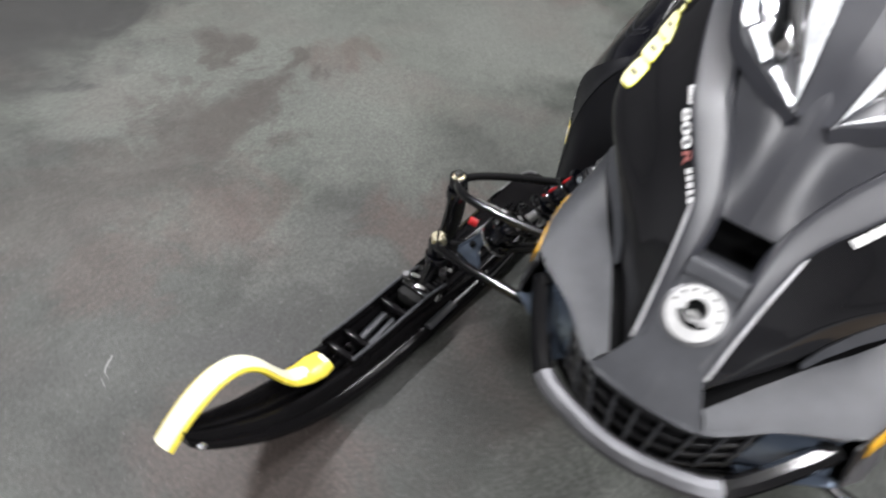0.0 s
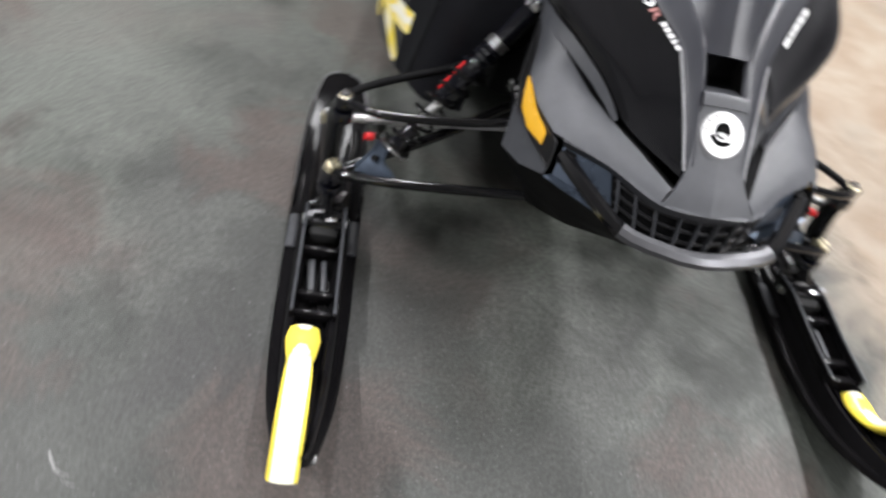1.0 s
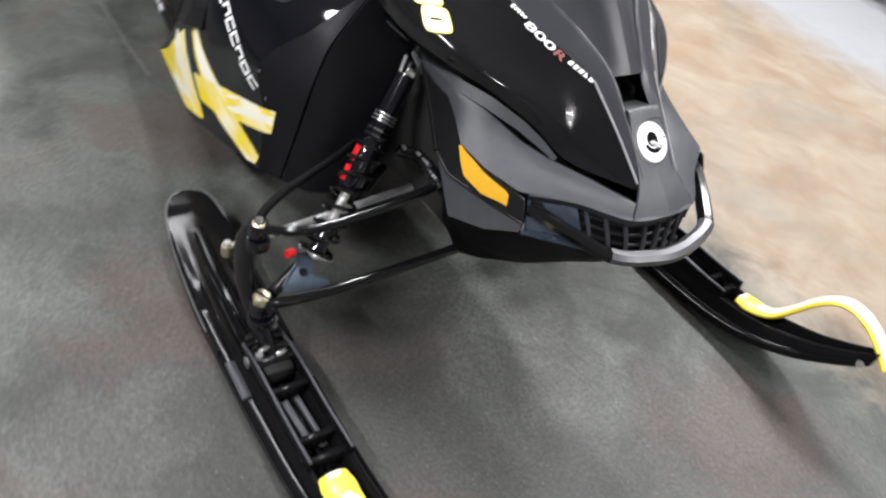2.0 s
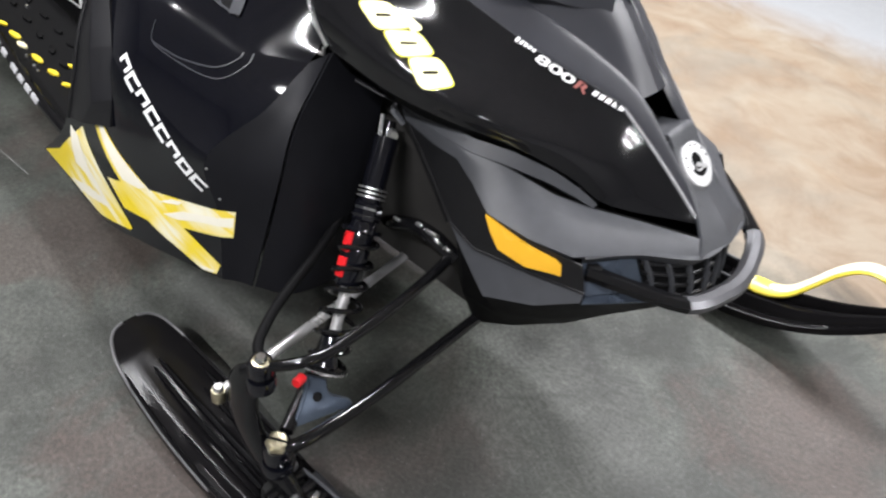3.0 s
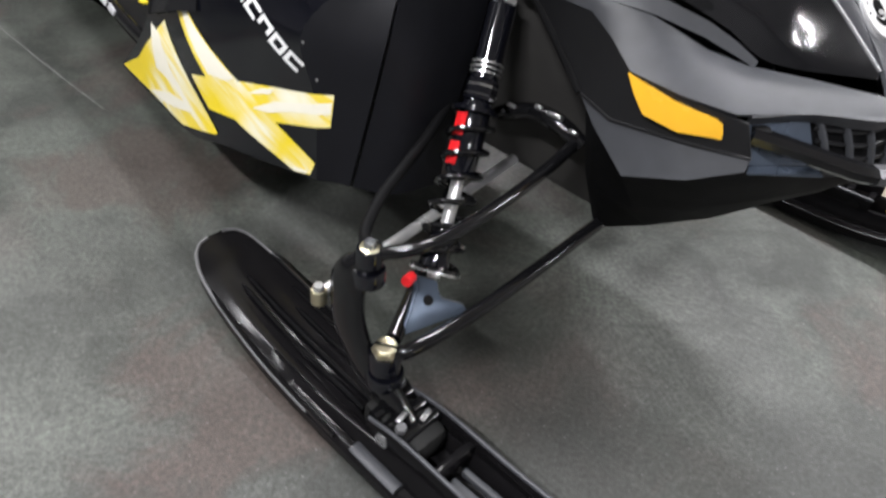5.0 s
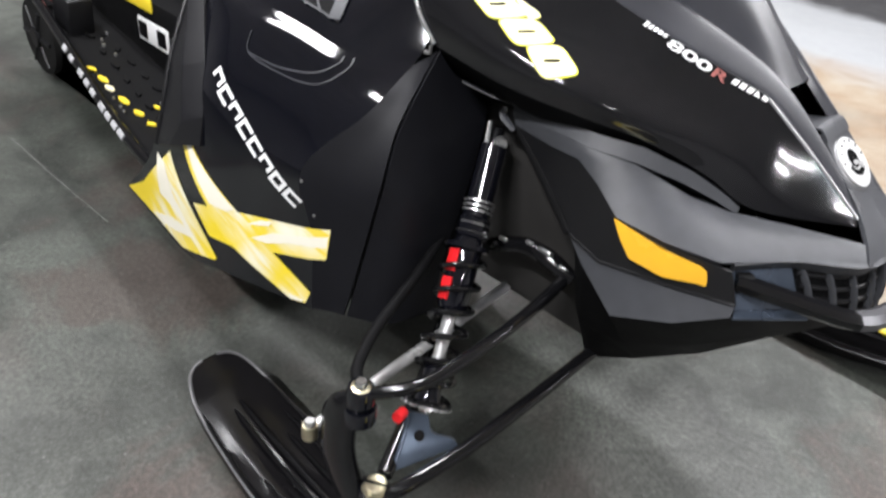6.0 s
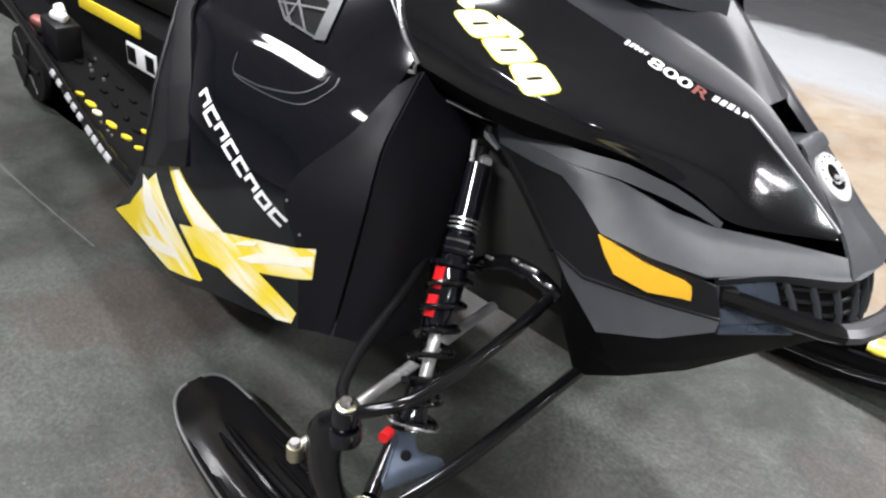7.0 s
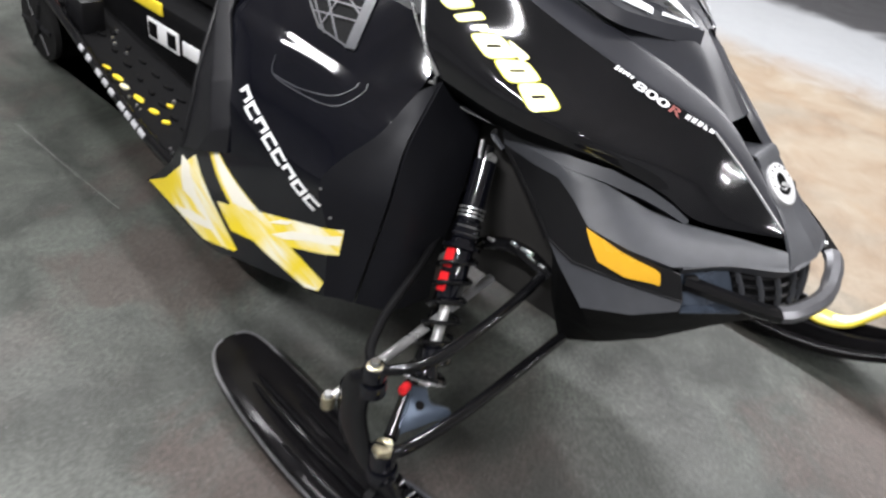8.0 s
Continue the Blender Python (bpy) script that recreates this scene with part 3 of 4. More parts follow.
def quad_print(name, polys, corners, target, material, parent, label="", lift=0.0014, cuts=0):
    """Print in a unit square, laid between four corners (start, end, end top, start top) onto the nearest face of a panel."""
    tree = tree_of(target)
    a, b, c, d = [Vector(q) for q in corners]
    n = (b - a).cross(d - a).normalized()
    bm = bmesh.new()
    for poly in polys:
        bm.faces.new([bm.verts.new((p, q, 0)) for p, q in poly])
    bmesh.ops.triangulate(bm, faces=bm.faces)
    if cuts:
        bmesh.ops.subdivide_edges(bm, edges=bm.edges, cuts=cuts, use_grid_fill=True)
    for w in bm.verts:
        p, q = w.co.x, w.co.y
        place = (1 - q) * ((1 - p) * a + p * b) + q * ((1 - p) * d + p * c)
        hit, normal, _, _ = tree.ray_cast(place + 0.06 * n, -n)
        if hit is None:
            hit, normal, _, _ = tree.find_nearest(place)
        w.co = hit + lift * (normal if normal.dot(n) > 0 else -normal)
    me = bpy.data.meshes.new(name)
    bm.to_mesh(me)
    bm.free()
    me.materials.append(material)
    ob = new(name, me)
    ob.parent = parent
    return tagged(ob, label) if label else ob


SOLID = [[(0, 0), (1, 0), (1, 1), (0, 1)]]


def drape(name, polys, target, origin, u, v, material, parent, label="", lift=0.0012, cell=0.012):
    """Flat print laid on a curved panel. polys: outlines in metres along u and v from origin; thrown onto target against u x v."""
    tree = tree_of(target)
    u, v = Vector(u).normalized(), Vector(v).normalized()
    n = u.cross(v).normalized()
    bm = bmesh.new()
    for poly in polys:
        bm.faces.new([bm.verts.new((a, b, 0)) for a, b in poly])
    bmesh.ops.triangulate(bm, faces=bm.faces)
    for _ in range(4):
        long = [e for e in bm.edges if e.calc_length() > cell]
        if not long:
            break
        bmesh.ops.subdivide_edges(bm, edges=long, cuts=1)
        bmesh.ops.triangulate(bm, faces=[f for f in bm.faces if len(f.verts) > 3])
    for w in bm.verts:
        p = Vector(origin) + w.co.x * u + w.co.y * v
        hit, normal, _, _ = tree.ray_cast(p + 0.15 * n, -n)
        if hit is None:
            hit, normal, _, _ = tree.find_nearest(p)
        if normal.dot(n) < 0:
            normal = -normal
        w.co = hit + lift * normal
    me2 = bpy.data.meshes.new(name)
    bm.to_mesh(me2)
    bm.free()
    me2.materials.append(material)
    ob = new(name, me2)
    ob.parent = parent
    return tagged(ob, label) if label else ob


def ring(u0, v0, wide, high, lean, wall_u, wall_v):
    """Four strips round a slot: a slanted block with an opening."""
    L = lambda a, b: (u0 + a * wide + b * lean, v0 + b * high)
    p, q = wall_u / wide, wall_v / high
    return [[L(0, 0), L(1, 0), L(1, q), L(0, q)], [L(0, 1 - q), L(1, 1 - q), L(1, 1), L(0, 1)], [L(0, q), L(p, q), L(p, 1 - q), L(0, 1 - q)], [L(1 - p, q), L(1, q), L(1, 1 - q), L(1 - p, 1 - q)]]


def lettering(text, size):
    """The outlines of a word as triangles in its own plane."""
    cu = bpy.data.curves.new("word", "FONT")
    cu.body, cu.size, cu.offset = text, size, 0.025
    ob = bpy.data.objects.new("word", cu)
    scene.collection.objects.link(ob)
    me = bpy.data.meshes.new_from_object(ob.evaluated_get(bpy.context.evaluated_depsgraph_get()))
    out = [[(me.vertices[k].co.x, me.vertices[k].co.y) for k in p.vertices] for p in me.polygons]
    bpy.data.objects.remove(ob)
    return out


def along(a, b, u):
    return tuple(np.array(a) * (1 - u) + np.array(b) * u)


def body_panels(s):
    P = lambda x, w, z: (x, s * w, z)
    # glossy hood flank
    K = [(-0.36, 0.258, 0.895), (-0.15, 0.215, 0.79), (0.008, 0.157, 0.721), (0.08, 0.113, 0.687), (0.148, 0.072, 0.654), (0.22, 0.058, 0.60), (0.29, 0.048, 0.545)]
    M = [(-0.2825, 0.2715, 0.780), (-0.119, 0.246, 0.720), (0.0045, 0.2045, 0.6790), (0.0755, 0.160, 0.6500), (0.142, 0.112, 0.613), (0.2055, 0.086, 0.5675), (0.292, 0.050, 0.541)]
    B = [(-0.235, 0.296, 0.698), (-0.10, 0.284, 0.675), (0.0, 0.257, 0.652), (0.071, 0.206, 0.625), (0.139, 0.136, 0.592), (0.198, 0.100, 0.551), (0.293, 0.0515, 0.539)]
    L = [(-0.205, 0.294, 0.650), (-0.09, 0.287, 0.634), (0.0, 0.257, 0.622), (0.07, 0.208, 0.604), (0.135, 0.150, 0.567), (0.19, 0.112, 0.533), (0.294, 0.052, 0.537)]
    flank = part("hood_flank", patch([K, M, B, L], 48, 20, 0.004, s), HOOD, sled, "glossy black painted hood flank with yellow and white print")
    # pale bead along the crease stands in for its edge highlight
    part("hood_crease", sweep([P(x, w, z + 0.0005) for x, w, z in K[4:]], 0.0021, 20, 8), EDGE, flank, "edge of the hood crease, its highlight painted pale")
    # under the hood's edge
    U1 = [(x, w - 0.004, z - 0.002) for x, w, z in L[:6]]
    U2 = [(x, w - 0.05, z - 0.045) for x, w, z in L[:6]]
    part("hood_underside", patch([U1, U2], 30, 4, 0.003, s), DARK, flank)
    # raised ridge along the crease, and the trough between the ridges
    I = [(-0.36, 0.19, 0.905), (-0.15, 0.155, 0.803), (0.008, 0.104, 0.741), (0.08, 0.066, 0.706), (0.15, 0.039, 0.667), (0.22, 0.037, 0.612), (0.285, 0.034, 0.553)]
    R = [((a[0] + b[0]) / 2, b[1] * 0.88 + a[1] * 0.12, b[2] * 0.92 + a[2] * 0.08 + 0.003) for a, b in zip(I, K)]
    R2 = [((a[0] + b[0]) / 2, b[1] * 0.2 + a[1] * 0.8, a[2] + 0.002) for a, b in zip(I, K)]
    I2 = [(x, w - 0.006, z - 0.010) for x, w, z in I]
    part("hood_ridge", patch([I2, I, R2, R, K], 48, 14, 0.004, s), SLATE, sled, "matte grey raised hood ridge")
    C = [(-0.36, 0.0, 0.925), (-0.15, 0.0, 0.855), (0.004, 0.0, 0.796), (0.066, 0.0, 0.757), (0.158, 0.0, 0.664)]
    I3 = [(x, w + 0.003, z - 0.007) for x, w, z in I[:4]] + [(0.152, 0.041, 0.660)]
    half = [((a[0] + b[0]) / 2, (a[1] + b[1]) / 2, (a[2] + b[2]) / 2 + d) for a, b, d in zip(C, I3, (0.006, 0.014, 0.016, 0.010, 0.0))]
    part("hood_trough", patch([C, half, I3], 36, 10, 0.005, s), SLATE, sled, "dark slate plastic between the hood ridges")
    # scoop: a dark mouth between the ridges and its ramp down to the badge
    part("scoop_ramp", patch([[(0.165, 0.0, 0.615), (0.19, 0.0, 0.622), (0.207, 0.0, 0.632), (0.222, 0.0, 0.620)], [(0.165, 0.034, 0.615), (0.19, 0.035, 0.622), (0.207, 0.036, 0.630), (0.222, 0.037, 0.618)]], 16, 4, 0.003, s), MATTE, sled)
    part("scoop_mouth", patch([[(0.12, 0.0, 0.655), (0.125, 0.0, 0.61), (0.17, 0.0, 0.612)], [(0.12, 0.042, 0.655), (0.125, 0.042, 0.61), (0.17, 0.042, 0.612)]], 12, 4, 0.003, s), DARK, sled)
    # headlamp and the panel between the lamps
    H1 = [(0.062, 0.019, 0.768), (0.01, 0.085, 0.778), (-0.05, 0.146, 0.800), (-0.20, 0.200, 0.868)]
    H2 = [(0.060, 0.021, 0.770), (-0.01, 0.060, 0.802), (-0.075, 0.095, 0.838), (-0.21, 0.14, 0.905)]
    H3 = [(0.060, 0.024, 0.768), (-0.012, 0.034, 0.812), (-0.087, 0.046, 0.852), (-0.22, 0.075, 0.925)]
    W1 = [along(a, b, 0.42) for a, b in zip(H1, H2)]
    W2 = [along(a, b, 0.35) for a, b in zip(H2, H3)]
    lamp = part("headlamp", patch([H1, W1], 22, 5, 0.0, s), SMOKE, sled, "headlamp with smoked glass and bright reflector")
    # bright patches on the smoked outer glass imitate its mottled white reflections
    for u0, u1, v0, v1 in ((0.36, 0.58, 0.20, 0.85), (0.60, 0.74, 0.05, 0.70), (0.05, 0.30, 0.45, 0.90)):
        rows = [[along(along(H1[k], H1[k + 1], f), along(W1[k], W1[k + 1], f), v) for k, f in ((min(int(u * 3), 2), u * 3 - min(int(u * 3), 2)) for u in np.linspace(u0, u1, 6))] for v in (v0, v1)]
        part("facet", patch([[(x + 0.002, w, z + 0.003) for x, w, z in r] for r in rows], 12, 4, 0.0, s), LAMPGLASS, lamp)
    deep = [(x - 0.010, w, z - 0.018) for x, w, z in H2]
    part("reflector", patch([W1, deep, W2], 22, 5, 0.0, s, smooth=True), REFLECTOR, lamp)
    part("reflector", patch([W2, H3], 22, 5, 0.0, s), LAMPGLASS, lamp, "bright silver reflector wing")
    H0 = [(x + 0.004, w + 0.007, z - 0.020) for x, w, z in H1]
    part("lamp_skirt", patch([H0, H1], 22, 4, 0.0, s), SLATE, lamp)
    part("lamp_brow", sweep([P(*p) for p in ((0.0, 0.055, 0.806), (-0.06, 0.088, 0.834), (-0.13, 0.115, 0.87), (-0.21, 0.13, 0.91))], [0.004, 0.009, 0.011, 0.012], 20, 10), SATIN, lamp)
    part("lamp_divider", patch([[(0.052, 0.0, 0.764), (-0.02, 0.0, 0.818), (-0.09, 0.0, 0.858), (-0.22, 0.0, 0.935)], [(0.058, 0.022, 0.764), (-0.012, 0.032, 0.810), (-0.087, 0.044, 0.850), (-0.22, 0.073, 0.923)]], 20, 5, 0.004, s), SLATE, sled)
    # nose: shelf below the hood, fold, and flank
    A = [(-0.115, 0.223, 0.592), (-0.03, 0.230, 0.597), (0.02, 0.229, 0.598), (0.07, 0.202, 0.593), (0.12, 0.162, 0.571), (0.152, 0.140, 0.552), (0.178, 0.127, 0.535)]
    A2 = [(-0.115, 0.2275, 0.5785), (-0.03, 0.238, 0.5815), (0.02, 0.239, 0.5815), (0.073, 0.214, 0.576), (0.12, 0.172, 0.556), (0.152, 0.147, 0.540), (0.178, 0.131, 0.527)]
    A3 = [(x - 0.002, w - 0.014, z - 0.012) for x, w, z in A2]
    part("nose_shelf", patch([A, A2], 6, 2, 0.004, s, smooth=False), MATTE, sled, sharp=50)
    # dark filler sheet puts the shade of the gap into colour
    part("nose_gap_shade", patch([A2, A3], 6, 2, 0.0, s, smooth=False), DARK, sled)
    T = [(-0.115, 0.2275, 0.578), (-0.03, 0.238, 0.581), (0.02, 0.239, 0.581), (0.073, 0.216, 0.575), (0.10, 0.194, 0.560), (0.13, 0.170, 0.543), (0.17, 0.138, 0.530), (0.24, 0.100, 0.529), (0.312, 0.062, 0.526)]
    D = [(-0.113, 0.219, 0.556), (-0.04, 0.239, 0.5605), (0.008, 0.243, 0.563), (0.045, 0.2475, 0.545), (0.084, 0.256, 0.521), (0.15, 0.248, 0.516), (0.210, 0.226, 0.512), (0.265, 0.148, 0.511), (0.327, 0.076, 0.507)]
    swell = [(0, 0), (0.001, 0.001), (0.001, 0.001), (0.004, 0.007), (0.006, 0.012), (0.006, 0.013), (0.005, 0.011), (0.007, 0.005), (0.001, 0.001)]
    B = [((a[0] + b[0]) / 2, (a[1] + b[1]) / 2 + dw, (a[2] + b[2]) / 2 + dz) for a, b, (dw, dz) in zip(T, D, swell)]
    part("nose_flank", patch([T, B, D], 9, 3, 0.005, s, smooth=False), MATTE, sled, "matte grey moulded nose panel", sharp=50)
    # second dark filler, for the shaded gap above the flank
    part("nose_gap_shade", patch([T, [(x - 0.01, w - 0.022, z - 0.012) for x, w, z in T]], 9, 2, 0.0, s, smooth=False), DARK, sled)
    N0 = [(0.212, 0.0, 0.626), (0.25, 0.0, 0.590), (0.290, 0.0, 0.554), (0.320, 0.0, 0.530), (0.342, 0.0, 0.508)]
    N1 = [(0.212, 0.034, 0.623), (0.25, 0.040, 0.588), (0.290, 0.046, 0.551), (0.314, 0.060, 0.527), (0.330, 0.076, 0.507)]
    part("nose_centre", patch([N0, N1], 24, 6, 0.005, s), MATTE, sled)
    V1 = [(0.342, 0.0, 0.508), (0.329, 0.076, 0.507), (0.267, 0.146, 0.511), (0.222, 0.212, 0.509)]
    V2 = [(0.332, 0.0, 0.488), (0.319, 0.074, 0.489), (0.260, 0.140, 0.496), (0.219, 0.206, 0.496)]
    part("nose_lip", patch([V1, V2], 30, 4, 0.006, s), MATTE, sled)
    # trim with the reflector
    E = [(-0.113, 0.213, 0.552), (-0.068, 0.225, 0.524), (-0.025, 0.237, 0.496), (0.021, 0.249, 0.463), (0.076, 0.257, 0.453), (0.168, 0.243, 0.462), (0.243, 0.228, 0.471)]
    D2 = [(-0.113, 0.217, 0.556), (-0.04, 0.2365, 0.5605), (0.008, 0.2405, 0.563), (0.045, 0.2455, 0.545), (0.084, 0.254, 0.520), (0.15, 0.246, 0.514), (0.225, 0.224, 0.506)]
    trim = part("nose_trim", patch([D2, E], 7, 2, 0.004, s, smooth=False), SATIN, sled, "satin black trim round the reflector")
    R1 = [(0.083, 0.2585, 0.519), (0.145, 0.2515, 0.508), (0.194, 0.2385, 0.503), (0.202, 0.2360, 0.499)]
    R3 = [(0.098, 0.2600, 0.499), (0.150, 0.2540, 0.492), (0.197, 0.2405, 0.492), (0.206, 0.2370, 0.489)]
    R5 = [(0.116, 0.2600, 0.480), (0.160, 0.2535, 0.475), (0.198, 0.2400, 0.481), (0.207, 0.2380, 0.482)]
    part("side_reflector", patch([R1, R3, R5], 4, 3, 0.007, s, smooth=False), AMBER, trim, "amber yellow side reflector")
    part("trim_bead", sweep([P(*p) for p in E], 0.0022, 40, 8, steps=False), SATIN, trim)
    part("trim_rim", sweep([P(*p) for p in E[:4]], 0.0058, 12, 8), DARK, trim)
    G1 = [(0.021, 0.247, 0.461), (0.076, 0.255, 0.450), (0.168, 0.241, 0.459), (0.243, 0.229, 0.469)]
    G2 = [(0.050, 0.250, 0.431), (0.118, 0.271, 0.398), (0.19, 0.254, 0.424), (0.243, 0.231, 0.455)]
    part("lower_cheek", patch([G1, G2], 4, 2, 0.004, s, smooth=False), MATTE, sled)
    F1 = [(0.024, 0.238, 0.460), (0.050, 0.247, 0.430), (0.118, 0.268, 0.397), (0.19, 0.250, 0.423), (0.243, 0.228, 0.453), (0.300, 0.128, 0.437), (0.338, 0.06, 0.424), (0.345, 0.0, 0.42)]
    F2 = [(0.038, 0.215, 0.340), (0.055, 0.222, 0.325), (0.120, 0.215, 0.325), (0.190, 0.185, 0.350), (0.250, 0.155, 0.384), (0.300, 0.100, 0.404), (0.330, 0.050, 0.410), (0.340, 0.000, 0.408)]
    F3 = [(0.048, 0.169, 0.235), (0.066, 0.171, 0.233), (0.130, 0.170, 0.275), (0.200, 0.135, 0.314), (0.260, 0.090, 0.358), (0.295, 0.060, 0.379), (0.315, 0.030, 0.393), (0.320, 0.000, 0.395)]
    F4 = [(0.048, 0.000, 0.215), (0.063, 0.000, 0.217), (0.130, 0.000, 0.255), (0.200, 0.000, 0.294), (0.260, 0.000, 0.338), (0.290, 0.000, 0.364), (0.300, 0.000, 0.378), (0.310, 0.000, 0.387)]
    part("belly_pan", patch([F1, F2, F3, F4], 8, 4, 0.004, s, smooth=False), DARK, sled, "dull black belly pan")
    # the cup in which the bumper is fixed; its blue grey imitates reflected sky
    part("bumper_cup", patch([[(0.219, 0.206, 0.496), (0.262, 0.135, 0.496)], [(0.240, 0.214, 0.455), (0.286, 0.118, 0.440)]], 6, 6, 0.003, s), BLUEGREY, sled)
    # tray in the same blue grey, its reflected light put into colour
    part("bumper_tray", patch([[(0.240, 0.216, 0.456), (0.288, 0.120, 0.440)], [(0.246, 0.229, 0.455), (0.302, 0.130, 0.439)]], 8, 4, 0.003, s), BLUEGREY, sled)
    bm = bmesh.new()
    disc(bm, P(0.226, 0.205, 0.484), (0.6, -s * 0.8, 0), 0.013, 0.02, 20)
    part("bumper_mount", bm, DARK, sled)
    part("hood_hinge_bar", sweep([P(-0.178, 0.262, 0.604), P(-0.132, 0.250, 0.597), P(-0.097, 0.240, 0.595)], [0.004, 0.0045, 0.003], 10, 10, 0.6), POD, flank)
    part("nose_tab", sweep([P(-0.133, 0.221, 0.574), P(-0.132, 0.223, 0.562), P(-0.112, 0.221, 0.548)], [0.004, 0.008, 0.005], 8, 8, 0.6), MATTE, trim)
    # side panel: shoulder, main sheet, front facet and its return towards the shock
    Z0 = [(-0.70, 0.28, 0.72), (-0.55, 0.27, 0.725), (-0.42, 0.26, 0.72), (-0.32, 0.25, 0.71), (-0.24, 0.235, 0.70)]
    Z1 = [(-0.68, 0.33, 0.675), (-0.53, 0.335, 0.668), (-0.41, 0.33, 0.66), (-0.31, 0.315, 0.645), (-0.237, 0.28, 0.635)]
    S1 = [(-0.66, 0.355, 0.648), (-0.50, 0.365, 0.640), (-0.40, 0.358, 0.630), (-0.31, 0.345, 0.616), (-0.236, 0.300, 0.615)]
    top = part("side_panel_shoulder", patch([Z0, Z1, S1], 40, 12, 0.004, s), GLOSS, sled, "glossy black shoulder of the side panel with a lattice vent")
    S1b = [(-0.66, 0.375, 0.625), (-0.50, 0.398, 0.615), (-0.40, 0.388, 0.607), (-0.31, 0.372, 0.597), (-0.235, 0.325, 0.600)]
    S2 = [(-0.65, 0.42, 0.54), (-0.50, 0.448, 0.54), (-0.40, 0.434, 0.545), (-0.31, 0.415, 0.548), (-0.234, 0.380, 0.565)]
    S3 = [(-0.64, 0.46, 0.44), (-0.50, 0.475, 0.45), (-0.39, 0.462, 0.465), (-0.335, 0.455, 0.47), (-0.288, 0.446, 0.478)]
    S4 = [(-0.675, 0.481, 0.34), (-0.50, 0.487, 0.36), (-0.38, 0.468, 0.37), (-0.32, 0.455, 0.375), (-0.270, 0.441, 0.38)]
    S5 = [(-0.81, 0.468, 0.220), (-0.57, 0.486, 0.207), (-0.45, 0.484, 0.234), (-0.35, 0.463, 0.243), (-0.268, 0.443, 0.25)]
    main = part("side_panel", patch([S1, S1b, S2, S3, S4, S5], 40, 36, 0.004, s), GLOSS, sled, "glossy black side panel with a yellow cross print")
    F = [r[-1] for r in (S1, S1b, S2, S3, S4, S5)]
    seam = [(-0.207, 0.288, 0.640), (-0.203, 0.318, 0.605), (-0.196, 0.362, 0.55), (-0.188, 0.392, 0.475), (-0.200, 0.406, 0.38), (-0.218, 0.422, 0.258)]
    mid = [tuple(np.array(a) * 0.5 + np.array(b) * 0.5 + np.array((0.0, -0.003, 0.0))) for a, b in zip(F, seam)]
    facet = part("side_panel_facet", patch([F, mid, seam], 30, 8, 0.004, s), PANEL, sled)
    T0 = [(x + 0.004, w - 0.003, z) for x, w, z in seam]
    T1 = [(-0.195, 0.25, 0.60), (-0.185, 0.28, 0.56), (-0.170, 0.315, 0.50), (-0.160, 0.345, 0.44), (-0.158, 0.365, 0.36), (-0.165, 0.38, 0.255)]
    T2 = [(-0.19, 0.19, 0.58), (-0.18, 0.20, 0.54), (-0.165, 0.23, 0.48), (-0.155, 0.26, 0.42), (-0.150, 0.29, 0.35), (-0.150, 0.30, 0.25)]
    part("side_panel_return", patch([T0, T1, T2], 30, 12, 0.004, s), PANEL, sled, "satin black inner face of the side panel")
    bm = bmesh.new()
    disc(bm, P(-0.165, 0.325, 0.335), (0.9, s * 0.4, 0), 0.014, 0.012, 16)
    part("drain_plug", bm, RUBBER, sled)
    # knee pod
    Q1 = [(-0.675, 0.340, 0.700), (-0.655, 0.352, 0.700), (-0.635, 0.335, 0.700)]
    Q2 = [(-0.645, 0.392, 0.625), (-0.632, 0.402, 0.626), (-0.607, 0.390, 0.630)]
    Q3 = [(-0.628, 0.445, 0.524), (-0.560, 0.462, 0.540), (-0.530, 0.440, 0.552)]
    Q4 = [(-0.618, 0.472, 0.450), (-0.530, 0.488, 0.465), (-0.497, 0.470, 0.480)]
    Q5 = [(-0.632, 0.483, 0.388), (-0.560, 0.496, 0.418), (-0.490, 0.482, 0.440)]
    pod = part("knee_pod", patch([Q1, Q2, Q3, Q4, Q5], 3, 5, 0.008, s, smooth=False, crease=0.003), POD, sled, "matte grey knee pod", sharp=24)
    part("pod_rim", sweep([P(*q[0]) for q in (Q1, Q2, Q3, Q4, Q5)], 0.004, 24, 8), SATIN, pod)
    bm = bmesh.new()
    box(bm, (0.010, 0.005, 0.004), pose(-0.212, s * 0.300, 0.640, 0, 0, 20), 0.001)
    box(bm, (0.003, 0.005, 0.012), pose(-0.207, s * 0.300, 0.645), 0.001)
    part("catch", bm, SILVER, flank)
    # rolled rear edge of the hood and its catch; silver lines imitate edge highlights
    part("hood_edge", sweep([P(-0.206, 0.296, 0.652), P(-0.240, 0.300, 0.700), P(-0.285, 0.274, 0.785), P(-0.36, 0.262, 0.895)], 0.0032, 30, 10), SILVER, flank)
    part("hood_gap_glint", sweep([P(-0.222, 0.282, 0.645), P(-0.29, 0.280, 0.735), P(-0.38, 0.255, 0.895)], 0.0024, 30, 10), SILVER, flank)
    return flank, main, top, facet


PANELS = {s: body_panels(s) for s in (-1, 1)}

